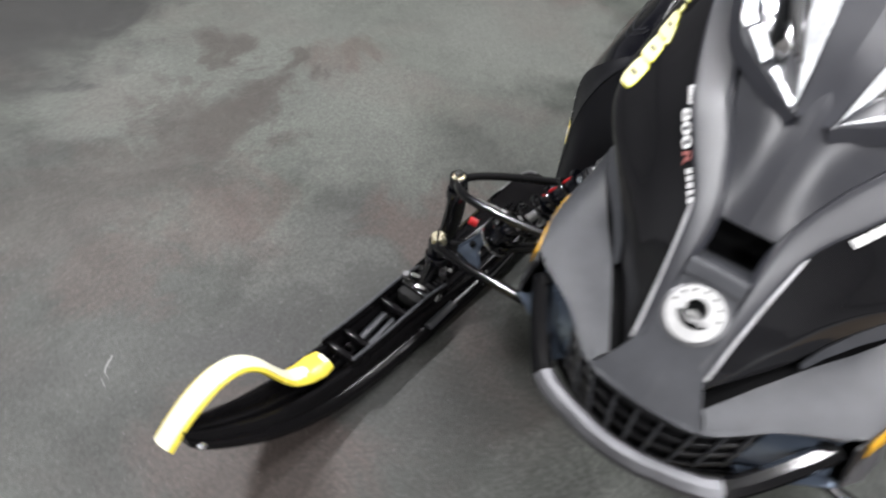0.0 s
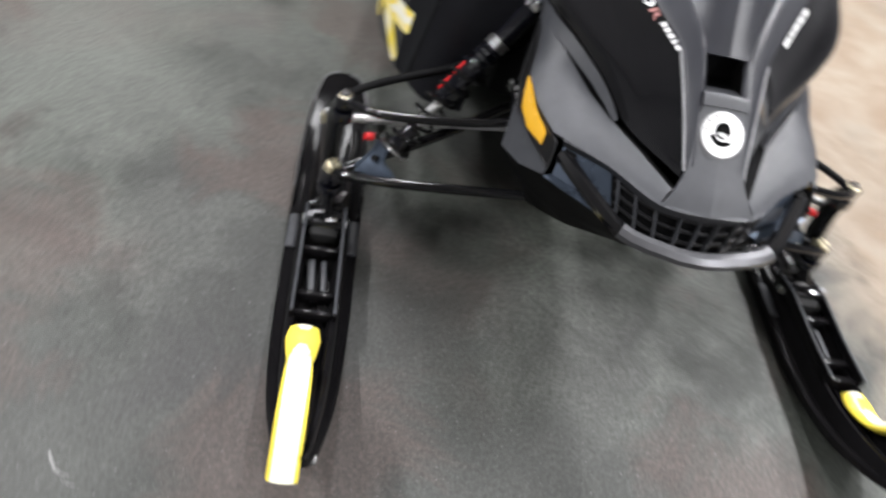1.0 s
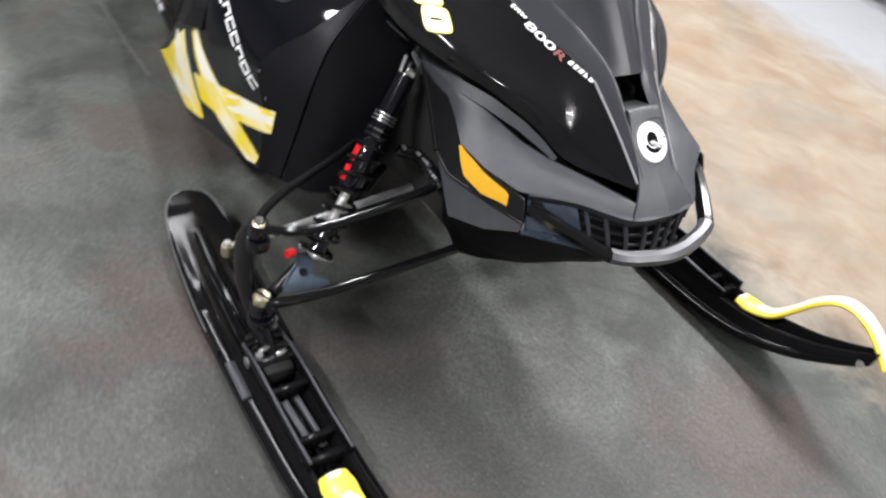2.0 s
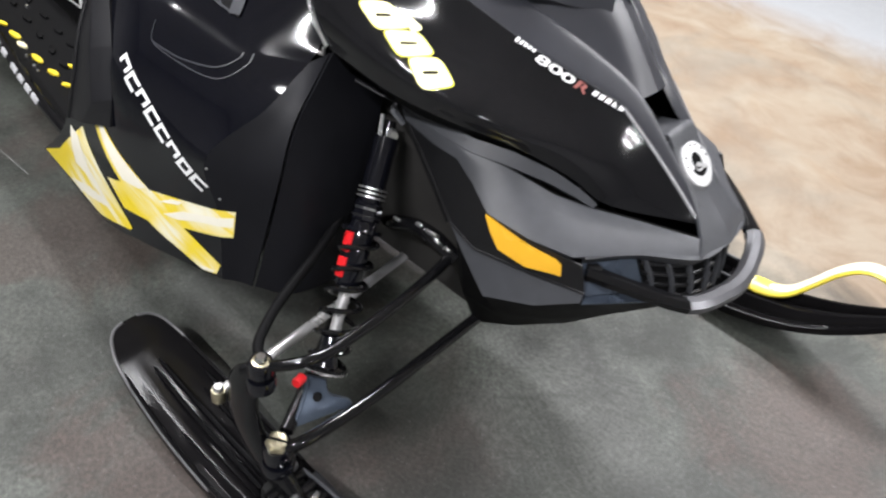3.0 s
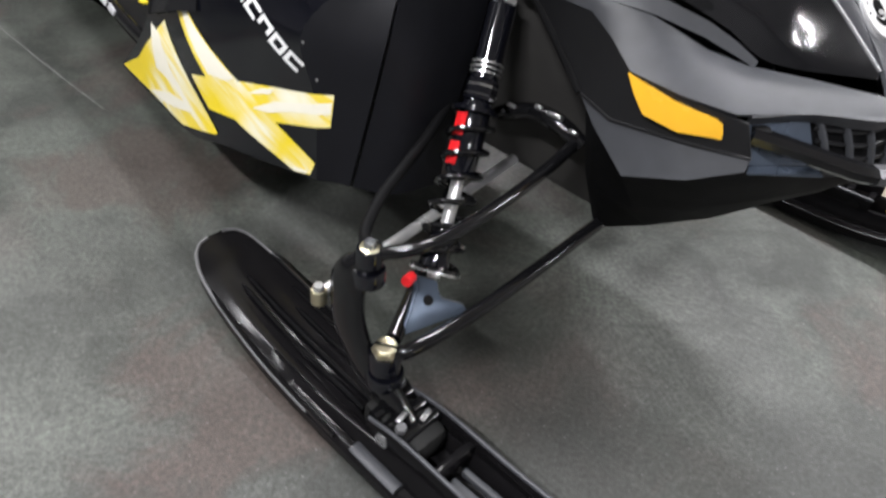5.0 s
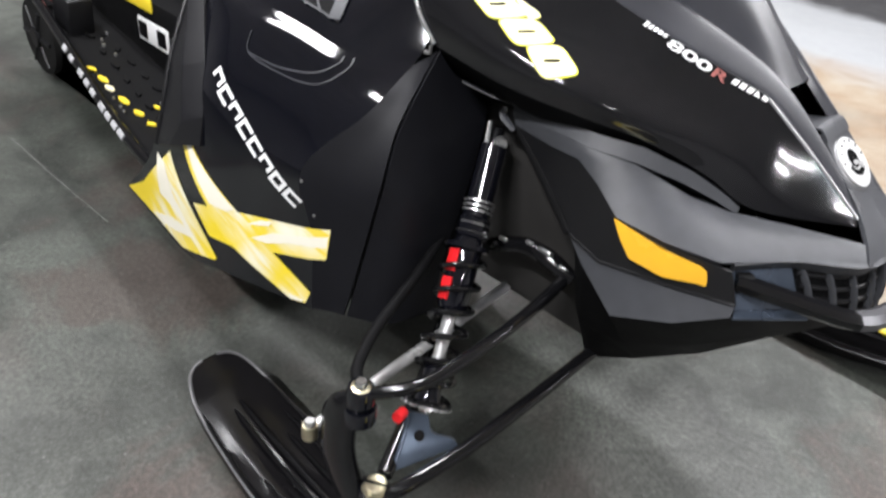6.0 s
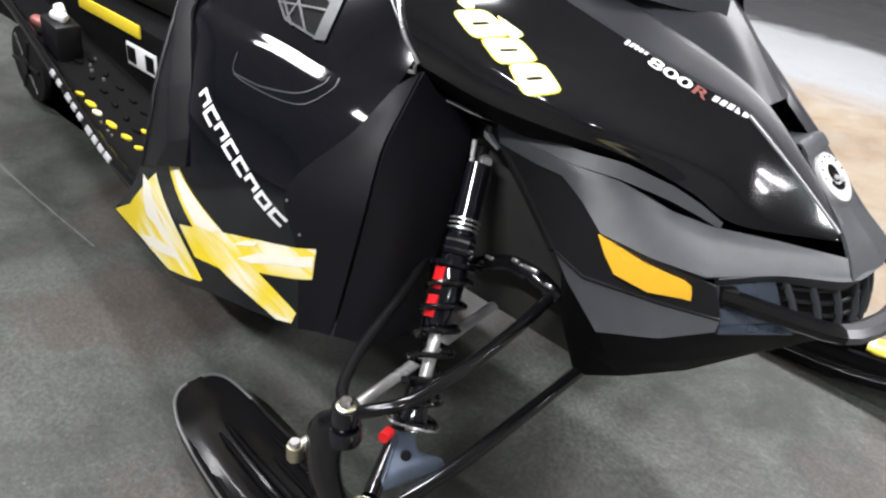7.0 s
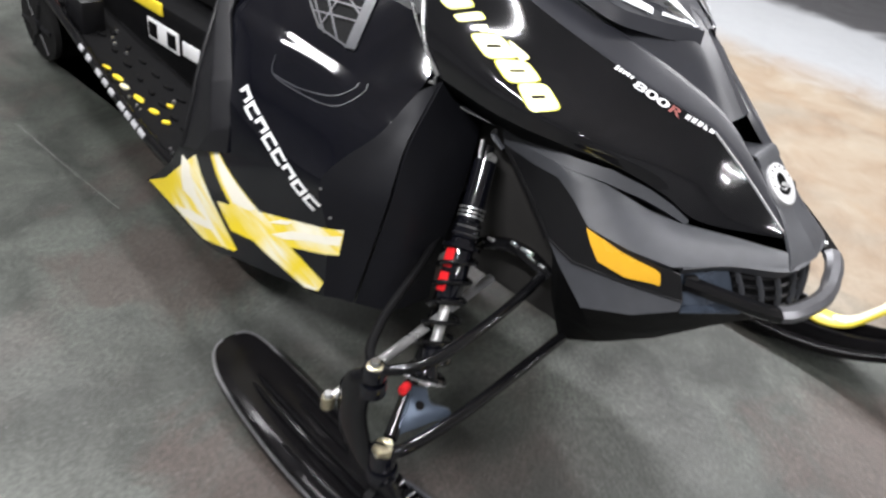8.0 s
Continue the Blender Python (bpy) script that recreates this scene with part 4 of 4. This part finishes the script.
# grille
back = patch([[(0.320, 0.0, 0.497), (0.302, 0.078, 0.497), (0.258, 0.132, 0.500)], [(0.338, 0.0, 0.424), (0.326, 0.060, 0.426), (0.288, 0.118, 0.438)]], 20, 6, 0.004, 1)
for w in list(bmesh.ops.duplicate(back, geom=list(back.faces))["geom"]):
    if isinstance(w, bmesh.types.BMVert):
        w.co.y = -w.co.y
grille = part("grille", back, DARK, sled, "black plastic front grille with open cells")
TOPC, LOWC = catmull([(0.262, -0.130, 0.500), (0.306, -0.078, 0.497), (0.324, 0, 0.497), (0.306, 0.078, 0.497), (0.262, 0.130, 0.500)], 41), catmull([(0.293, -0.117, 0.438), (0.331, -0.060, 0.426), (0.344, 0, 0.424), (0.331, 0.060, 0.426), (0.293, 0.117, 0.438)], 41)
for k in (1, 6, 11, 16, 20, 24, 29, 34, 39):
    part("slat", sweep([tuple(TOPC[k]), tuple((TOPC[k] + LOWC[k]) / 2 + np.array((0.004, 0, 0))), tuple(LOWC[k])], 0.0048, 8, 8, 0.5, up=(0, 1, 0)), MATTE, grille)
for f in (0.2, 0.45, 0.7, 0.95):
    part("bar", sweep([tuple(TOPC[k] * (1 - f) + LOWC[k] * f + np.array((-0.001, 0, 0))) for k in range(0, 41, 5)], 0.0032, 30, 8), SATIN, grille)

# badge
n_b = Vector((0.66, 0, 0.75))
c_b = Vector((0.245, 0, 0.586))
bm = bmesh.new()
disc(bm, c_b - 0.008 * n_b, n_b, 0.0425, 0.015, 48, 0.3)
badge = part("badge", bm, RIM, sled, "round silver badge with a dark emblem")
bm = bmesh.new()
disc(bm, c_b + 0.0065 * n_b, n_b, 0.0338, 0.003, 48)
part("badge_face", bm, BADGE, badge, "bright silver badge face")
ub = Vector((0, 1, 0))
vb = n_b.cross(ub)
def badge_sector(name, centre, r0, r1, q0, q1, material, lift):
    """A piece of a ring on the badge face, from r0 to r1 between two angles."""
    bm = bmesh.new()
    at = lambda r, q: c_b + (0.0095 + lift) * n_b + (centre[0] + r * math.cos(q)) * ub + (centre[1] + r * math.sin(q)) * vb
    grid_faces(bm, [[at(r0, q), at(r1, q)] for q in np.linspace(radians(q0), radians(q1), 24)])
    bmesh.ops.solidify(bm, geom=list(bm.faces), thickness=0.0006)
    return part(name, bm, material, badge)


badge_sector("emblem", (0.0, 0.005), 0.0004, 0.0128, 0, 359.9, DARK, 0.0004)
badge_sector("emblem_crescent", (0.001, 0.004), 0.0150, 0.0225, 200, 325, DARK, 0.0004)
badge_sector("emblem_blade", (-0.002, -0.010), 0.0060, 0.0125, 15, 120, BADGE, 0.0012)
badge_sector("emblem_blade", (0.012, -0.004), 0.0004, 0.0075, 180, 359, BADGE, 0.0012)
for a in range(-3, 4):
    q = radians(90 + 27 * a)
    bm = bmesh.new()
    disc(bm, c_b + 0.0090 * n_b + 0.0285 * (math.cos(q) * ub + math.sin(q) * vb), n_b, 0.0018, 0.0012, 10)
    part("dot", bm, DARK, badge)

# bumper: a flat-sided bar with a bright front
half = [(0.226, 0.205, 0.486), (0.262, 0.184, 0.480), (0.298, 0.160, 0.472), (0.330, 0.136, 0.464), (0.346, 0.122, 0.461), (0.356, 0.106, 0.459), (0.365, 0.080, 0.457), (0.371, 0.050, 0.455), (0.375, 0.034, 0.454), (0.377, 0.016, 0.454)]
line = [(x, -w, z) for x, w, z in half] + [(0.378, 0, 0.454)] + half[::-1]
bumper = part("bumper", sweep(line, 0.0146, 21, 8, 0.78, steps=False, turn=22.5), STEEL, sled, "black bar bumper with a bare metal front", sharp=25)
part("bumper_front", sweep(line[4:17], 0.0150, 13, 8, 0.80, steps=False, turn=22.5), BARE, bumper, "bare dull metal front of the bumper", sharp=25)

# frame behind the suspension
bm = bmesh.new()
box(bm, (0.34, 0.37, 0.30), pose(-0.10, 0, 0.41), 0.02)
core = part("frame_core", bm, FRAME, sled, "dull brown grey frame behind the suspension")
bm = bmesh.new()
box(bm, (0.55, 0.50, 0.40), pose(-0.48, 0, 0.46), 0.03)
part("engine_cover", bm, DARK, sled)
for s in (-1, 1):
    casting = part("arm_mount", sweep([(-0.140, s * 0.205, 0.340), (-0.105, s * 0.222, 0.366), (-0.055, s * 0.225, 0.392), (-0.012, s * 0.225, 0.392), (0.028, s * 0.220, 0.376)], [0.010, 0.014, 0.013, 0.015, 0.013], 16, 10, 0.9), STEEL, sled, "glossy black cast arm mount")
    # silver faces added for the white highlights on the casting
    for x, z, l in ((-0.090, 0.386, 0.016), (-0.045, 0.404, 0.012), (-0.018, 0.404, 0.026), (0.016, 0.394, 0.014)):
        bm = bmesh.new()
        box(bm, (l, 0.010, 0.006), pose(x, s * 0.231, z, s * 35, -8, s * 6), 0.002)
        part("highlight_face", bm, SILVER, casting)
    for x, z in ((-0.055, 0.49), (-0.02, 0.45), (0.01, 0.43)):
        bm = bmesh.new()
        disc(bm, (x, s * 0.186, z), (0, s, 0), 0.005, 0.004, 10)
        part("rivet", bm, SILVER, core)

# ---- prints on the panels ----
flank, main, top, facet = PANELS[-1]
both = (main, facet)
X_MAIN = [(-0.550, 0.420), (-0.523, 0.433), (-0.408, 0.363), (-0.335, 0.380), (-0.246, 0.397), (-0.250, 0.345), (-0.339, 0.322), (-0.270, 0.280), (-0.279, 0.256), (-0.307, 0.250), (-0.421, 0.294), (-0.480, 0.287), (-0.516, 0.332), (-0.477, 0.344)]
X_REAR = [(-0.591, 0.390), (-0.575, 0.372), (-0.464, 0.251), (-0.47, 0.245), (-0.573, 0.214), (-0.67, 0.222), (-0.800, 0.226), (-0.711, 0.279)]
drape("cross_print", [X_MAIN], both, (0, -0.6, 0), (1, 0, 0), (0, 0, 1), CROSS, main, "yellow cross print fading to white")
drape("cross_print", [X_REAR], both, (0, -0.6, 0), (1, 0, 0), (0, 0, 1), CROSS, main, "yellow cross print fading to white")
# near-white sweeps within the cross
SWEEPS = [[(-0.636, 0.369), (-0.610, 0.362), (-0.583, 0.311), (-0.526, 0.262), (-0.547, 0.256), (-0.572, 0.284), (-0.640, 0.290), (-0.640, 0.330)],
          [(-0.690, 0.227), (-0.600, 0.262), (-0.560, 0.266), (-0.532, 0.256), (-0.594, 0.238), (-0.644, 0.226)],
          [(-0.524, 0.430), (-0.493, 0.413), (-0.470, 0.400), (-0.414, 0.365), (-0.432, 0.354), (-0.470, 0.352), (-0.495, 0.378), (-0.535, 0.424)],
          [(-0.390, 0.350), (-0.360, 0.370), (-0.337, 0.376), (-0.345, 0.366)],
          [(-0.381, 0.330), (-0.338, 0.357), (-0.248, 0.385), (-0.250, 0.366), (-0.307, 0.352), (-0.350, 0.334)],
          [(-0.312, 0.259), (-0.282, 0.262), (-0.285, 0.256), (-0.306, 0.252)]]
for outline in SWEEPS:
    drape("white_sweep", [outline], both, (0, -0.6, 0), (1, 0, 0), (0, 0, 1), CREAM, main, lift=0.0019)
# a word in white, as plain open and closed blocks
OPEN_LOW, OPEN_END, CLOSED = (1, 2, 3), (0, 1, 2), (0, 1, 2, 3)
for k, sides in enumerate((OPEN_LOW, OPEN_END, OPEN_LOW, OPEN_END, OPEN_END, OPEN_LOW, CLOSED, OPEN_END)):
    strips = ring(0.0305 * k, 0, 0.0265, 0.0225, 0.004, 0.0062, 0.0058)
    drape("white_letter_block", [strips[i] for i in sides], both, (-0.502, -0.6, 0.541), (0.855, 0, -0.52), (0.52, 0, 0.855), WHITE, main, cell=0.02)


def rounded_block(slot, grow=0.0, corner=5):
    """A block with rounded corners in the unit square, with a thin slot across its middle where slot is set."""
    out, hole = [], []
    for q in (2 * math.pi * (k + 0.5) / 32 for k in range(32)):
        c, d = math.cos(q), math.sin(q)
        r = (abs(c) ** corner + abs(d) ** corner) ** (-1 / corner)
        out.append((0.5 + (0.5 + grow) * r * c, 0.5 + (0.5 + grow) * r * d))
        hole.append((0.5 + 0.055 * r * c, 0.5 + 0.22 * r * d) if slot else (0.5, 0.5))
    if slot:
        return [[out[k], out[(k + 1) % 32], hole[(k + 1) % 32], hole[k]] for k in range(32)]
    return [[out[k], out[(k + 1) % 32], (0.5, 0.5)] for k in range(32)]


for slot, quad in ((True, [(-0.083, -0.267, 0.682), (-0.048, -0.264, 0.652), (-0.013, -0.245, 0.665), (-0.047, -0.25, 0.691)]),
                    (True, [(-0.129, -0.272, 0.702), (-0.092, -0.270, 0.679), (-0.054, -0.252, 0.693), (-0.087, -0.256, 0.713)]),
                    (True, [(-0.178, -0.275, 0.724), (-0.136, -0.274, 0.700), (-0.096, -0.258, 0.715), (-0.139, -0.261, 0.735)]),
                    (False, [(-0.124, -0.253, 0.737), (-0.091, -0.257, 0.715), (-0.083, -0.246, 0.721), (-0.090, -0.245, 0.725)]),
                    (False, [(-0.178, -0.271, 0.737), (-0.163, -0.269, 0.730), (-0.152, -0.266, 0.734), (-0.160, -0.264, 0.742)]),
                    (False, [(-0.213, -0.277, 0.742), (-0.199, -0.277, 0.735), (-0.165, -0.262, 0.749), (-0.178, -0.262, 0.757)]),
                    (True, [(-0.262, -0.280, 0.768), (-0.222, -0.279, 0.747), (-0.186, -0.262, 0.761), (-0.225, -0.263, 0.782)])):
    quad_print("print_outline", rounded_block(slot, 0.035), quad, flank, LIME, flank, lift=0.0010)
    quad_print("yellow_print_block", rounded_block(slot), quad, flank, BRIGHT, flank, "pale yellow print block", lift=0.0018)


def unit_word(text):
    """A word fitted into the unit square."""
    polys = lettering(text, 1.0)
    xs, ys = [x for p in polys for x, y in p], [y for p in polys for x, y in p]
    return [[((x - min(xs)) / (max(xs) - min(xs)), (y - min(ys)) / (max(ys) - min(ys))) for x, y in p] for p in polys]


B0, B1, T0, T1 = (0.038, -0.154, 0.702), (0.105, -0.111, 0.668), (0.039, -0.1435, 0.7090), (0.106, -0.1005, 0.6750)
quad_print("engine_size_print", unit_word("800"), [B0, along(B0, B1, 0.72), along(T0, T1, 0.72), T0], flank, WHITE, flank, "white engine size print")
quad_print("engine_size_print", unit_word("R"), [along(B0, B1, 0.76), B1, T1, along(T0, T1, 0.76)], flank, TEXTRED, flank)
for a, b, n, h in (((0.008, -0.164, 0.719), (0.034, -0.148, 0.708), 5, 0.62), ((0.109, -0.104, 0.669), (0.150, -0.075, 0.651), 5, 0.62)):
    up = (np.array(T0) - np.array(B0)) * h
    for k in range(n):
        p, q = np.array(along(a, b, k / n)), np.array(along(a, b, (k + 0.75) / n))
        quad_print("small_white_bar", SOLID, [tuple(p), tuple(q), tuple(q + up), tuple(p + up)], flank, WHITE, flank)
other = PANELS[1][0]
flip = lambda p: (p[0], -p[1], p[2])
for a, b in ((0.0, 0.17), (0.2, 0.37), (0.4, 0.57), (0.6, 0.72), (0.76, 1.0)):
    quad_print("white_print_bar", SOLID, [flip(along(B0, B1, b)), flip(along(B0, B1, a)), flip(along(T0, T1, a)), flip(along(T0, T1, b))], other, WHITE, other)

# thin grey lines drawn on the panel to imitate reflections in its gloss
for pts, half in (([(-0.464, 0.610), (-0.452, 0.588), (-0.416, 0.579), (-0.351, 0.575), (-0.315, 0.580), (-0.297, 0.601), (-0.301, 0.612)], 0.0009),
                  ([(-0.448, 0.586), (-0.420, 0.583), (-0.388, 0.582), (-0.335, 0.588), (-0.313, 0.603), (-0.313, 0.611)], 0.0011)):
    rail = catmull(pts, 30)
    tang = np.gradient(rail, axis=0)
    side = half * np.stack([-tang[:, 1], tang[:, 0]], 1) / np.linalg.norm(tang, axis=1)[:, None]
    strip = [[tuple(rail[k] - side[k]), tuple(rail[k + 1] - side[k + 1]), tuple(rail[k + 1] + side[k + 1]), tuple(rail[k] + side[k])] for k in range(len(rail) - 1)]
    drape("reflection_line", strip, both, (0, -0.6, 0), (1, 0, 0), (0, 0, 1), SLATE, main, lift=0.0012, cell=0.03)
for x, z in ((-0.286, 0.463), (-0.268, 0.414)):
    bm = bmesh.new()
    disc(bm, (x, -0.446 if z > 0.44 else -0.4385, z), (0.3, -1, 0.1), 0.0022, 0.0015, 10)
    part("rivet", bm, SILVER, main)

# lattice vent in the shoulder; a flat dark patch imitates its shaded opening
SHOULDER = dict(target=top, origin=(0, -0.31, 0.68), u=(1, 0, 0), v=(0, 0.5, 0.866), parent=top)
drape("vent_dark_patch", [[(-0.57, 0.05), (-0.385, 0.05), (-0.352, -0.045), (-0.43, -0.035)]], material=DARK, label="dark patch painted for the shade in the lattice vent", lift=0.001, **SHOULDER)


def lattice_bar(a, b, half):
    d = (b[0] - a[0], b[1] - a[1])
    l = math.hypot(*d)
    o = (-d[1] / l * half, d[0] / l * half)
    drape("lattice_bar", [[(a[0] - o[0], a[1] - o[1]), (b[0] - o[0], b[1] - o[1]), (b[0] + o[0], b[1] + o[1]), (a[0] + o[0], a[1] + o[1])]], material=SLATE, lift=0.004, **SHOULDER)


lattice_bar((-0.388, 0.050), (-0.360, -0.043), 0.009)
for a, b in (((-0.56, 0.045), (-0.43, -0.036)), ((-0.545, 0.05), (-0.415, -0.040)), ((-0.50, 0.05), (-0.385, -0.042)), ((-0.53, 0.022), (-0.40, 0.048)), ((-0.50, 0.004), (-0.385, 0.022)), ((-0.465, -0.016), (-0.38, 0.0)), ((-0.44, 0.05), (-0.43, -0.036)), ((-0.47, 0.05), (-0.385, 0.012)), ((-0.43, -0.036), (-0.362, -0.043))):
    lattice_bar(a, b, 0.0016)

# ---- tunnel, running boards, seat, track ----
bm = bmesh.new()
box(bm, (1.45, 0.46, 0.20), pose(-1.42, 0, 0.355), 0.02)
tunnel = part("tunnel", bm, DARK, sled, "black tunnel with yellow stripe and white sticker")
bm = bmesh.new()
box(bm, (0.30, 0.006, 0.030), pose(-1.27, -0.232, 0.444), 0.002)
part("stripe", bm, YELLOW, tunnel, "yellow stripe")
bm = bmesh.new()
box(bm, (0.135, 0.004, 0.052), pose(-1.125, -0.2315, 0.382, 0, 0, 0), 0.001)
sticker = part("sticker", bm, WHITE, tunnel, "white safety sticker with dark blocks")
for x in (-1.168, -1.085):
    bm = bmesh.new()
    box(bm, (0.036, 0.003, 0.036), pose(x, -0.2340, 0.382), 0.0005)
    part("dark_block", bm, DARK, sticker)
bm = bmesh.new()
box(bm, (0.07, 0.004, 0.035), pose(-1.005, -0.2315, 0.382), 0.001)
part("sticker", bm, WHITE, tunnel)
bm = bmesh.new()
box(bm, (1.15, 0.34, 0.20), pose(-1.32, 0, 0.55), 0.06)
part("seat", bm, RUBBER, sled, "black vinyl seat")


def running_board(s):
    rail = [(-0.64, 0.462, 0.292), (-0.874, 0.44, 0.307), (-1.15, 0.40, 0.351), (-1.508, 0.35, 0.408), (-1.80, 0.32, 0.44)]
    line = catmull(rail, 60)
    tube = part("foot_rail", sweep([(x, s * w, z) for x, w, z in line], 0.011, 60, 10, steps=False), STEEL, sled, "black foot rail with white print")
    inner = [(x, 0.236, z - 0.028) for x, w, z in line]
    outer = [(x, w - 0.004, z - 0.030) for x, w, z in line]
    board = part("running_board", patch([inner, outer], 60, 6, 0.004, s), DARK, sled, "black running board with yellow grip pads")
    skirt = [(x, w, z) for x, w, z in line]
    low = [(x, w - 0.03, z - 0.06) for x, w, z in line]
    part("board_skirt", patch([skirt, low], 60, 4, 0.003, s), DARK, board)
    if s < 0:
        for k in range(9):
            x, w, z = line[int(13 + 2.3 * k)]
            bm = bmesh.new()
            box(bm, (0.024 if k % 3 else 0.028, 0.004, 0.011), pose(x, s * (w + 0.0095), z + 0.0065, s * 30, 8, -8), 0.001)
            part("white_print_block", bm, DULLWHITE, tube)
    if s < 0:
        for x, w, turn, long in ((-1.142, 0.372, 8, 0.020), (-1.095, 0.370, 4, 0.030), (-1.058, 0.374, 2, 0.024), (-1.005, 0.370, 0, 0.032), (-0.950, 0.366, 6, 0.024), (-0.903, 0.364, 10, 0.014), (-0.955, 0.325, 0, 0.012)):
            z = np.interp(-x, -line[:, 0], line[:, 2]) - 0.028
            bm = bmesh.new()
            disc(bm, (0, 0, 0), (0, 0, 1), 0.0085, 0.005, 14)
            for vert in bm.verts:
                vert.co.x *= long / 0.0085 * 0.52
                vert.co.y *= 0.75
                vert.co.x += vert.co.y * 0.8
            ob = part("grip_pad", bm, PALE if abs(x + 1.058) < 0.001 else YELLOW, board, "yellow grip pad")
            ob.matrix_basis = pose(x, s * w, z, 0, 8, turn)
    rng = random.Random(5)
    for i in range(13):
        for j in range(2 if s < 0 else 3):
            x, w, z = line[int(8 + i * 3)]
            wj = 0.262 + (w - 0.29) * (j + 0.6) / 3
            bm = bmesh.new()
            disc(bm, (0, 0, 0), (0, 0, 1), 0.006, 0.005, 14)
            for vert in bm.verts:
                vert.co.x *= 2.3
            ob = part("grip_tooth", bm, DARK, board)
            ob.matrix_basis = pose(x, s * wj, z - 0.028, 0, 8, rng.uniform(-25, 25))
    # bright screw heads between the teeth
    for k in range(16):
        x, w, z = line[rng.randint(10, 50)]
        bm = bmesh.new()
        disc(bm, (x, s * rng.uniform(0.27, w - 0.03), z - 0.029), (0.1, 0, 1), rng.uniform(0.0025, 0.005), 0.006, 8, 0.4)
        part("screw_head", bm, SILVER, board)


running_board(-1)
running_board(1)

# track loop and its wheels
path = []
for q in np.linspace(-90, 90, 13):
    path.append((-1.92 - 0.125 * math.cos(radians(q)), 0.137 + 0.125 * math.sin(radians(q))))
for q in np.linspace(90, 270, 13):
    path.append((-0.62 - 0.10 * math.cos(radians(q)), 0.20 + 0.10 * math.sin(radians(q))))
path.append((-0.85, 0.012))
path = path + [path[0]]
bm = bmesh.new()
grid_faces(bm, [[(x, -0.19, z), (x, 0.19, z)] for x, z in path])
bmesh.ops.solidify(bm, geom=list(bm.faces), thickness=0.010)
track = part("track", bm, RUBBER, sled, "black rubber track")
lug = bmesh.new()
box(lug, (0.008, 0.36, 0.026), Matrix(), 0.003)
lug_mesh = mesh_of("lug", lug, RUBBER)
for k in range(12):
    q = radians(-90 + 180 * k / 11)
    ob = new("lug", lug_mesh)
    ob.parent = track
    ob.matrix_basis = pose(-1.92 - 0.141 * math.cos(q), 0, 0.137 + 0.141 * math.sin(q), 0, 90 - math.degrees(q), 0)
for s in (-1, 1):
    bm = bmesh.new()
    disc(bm, (-1.92, s * 0.196, 0.137), (0, s, 0), 0.112, 0.022, 40)
    wheel = part("idler_wheel", bm, RUBBER, sled, "black idler wheel")
    bm = bmesh.new()
    disc(bm, (-1.92, s * 0.218, 0.137), (0, s, 0), 0.028, 0.012, 24)
    part("hub", bm, SATIN, wheel)
    for k in range(6):
        q = radians(60 * k)
        bm = sweep([(-1.92 + 0.03 * math.cos(q), s * 0.219, 0.137 + 0.03 * math.sin(q)), (-1.92 + 0.095 * math.cos(q), s * 0.219, 0.137 + 0.095 * math.sin(q))], 0.007, 2, 8)
        part("spoke", bm, SATIN, wheel)
bm = bmesh.new()
box(bm, (0.09, 0.060, 0.11), pose(-1.335, -0.318, 0.378, 0, 8, 0), 0.010)
part("heel_block", bm, SATIN, sled, "dark grey block on the running board")
for x, y, z, m, turn in ((-1.44, -0.325, 0.400, TEXTRED, 20), (-1.352, -0.306, 0.446, WHITE, -15), (-1.318, -0.322, 0.442, WHITE, 30)):
    bm = bmesh.new()
    box(bm, (0.040, 0.024, 0.020), pose(x, y, z, 10, 15, turn), 0.008)
    part("rear_fitting", bm, m, sled)
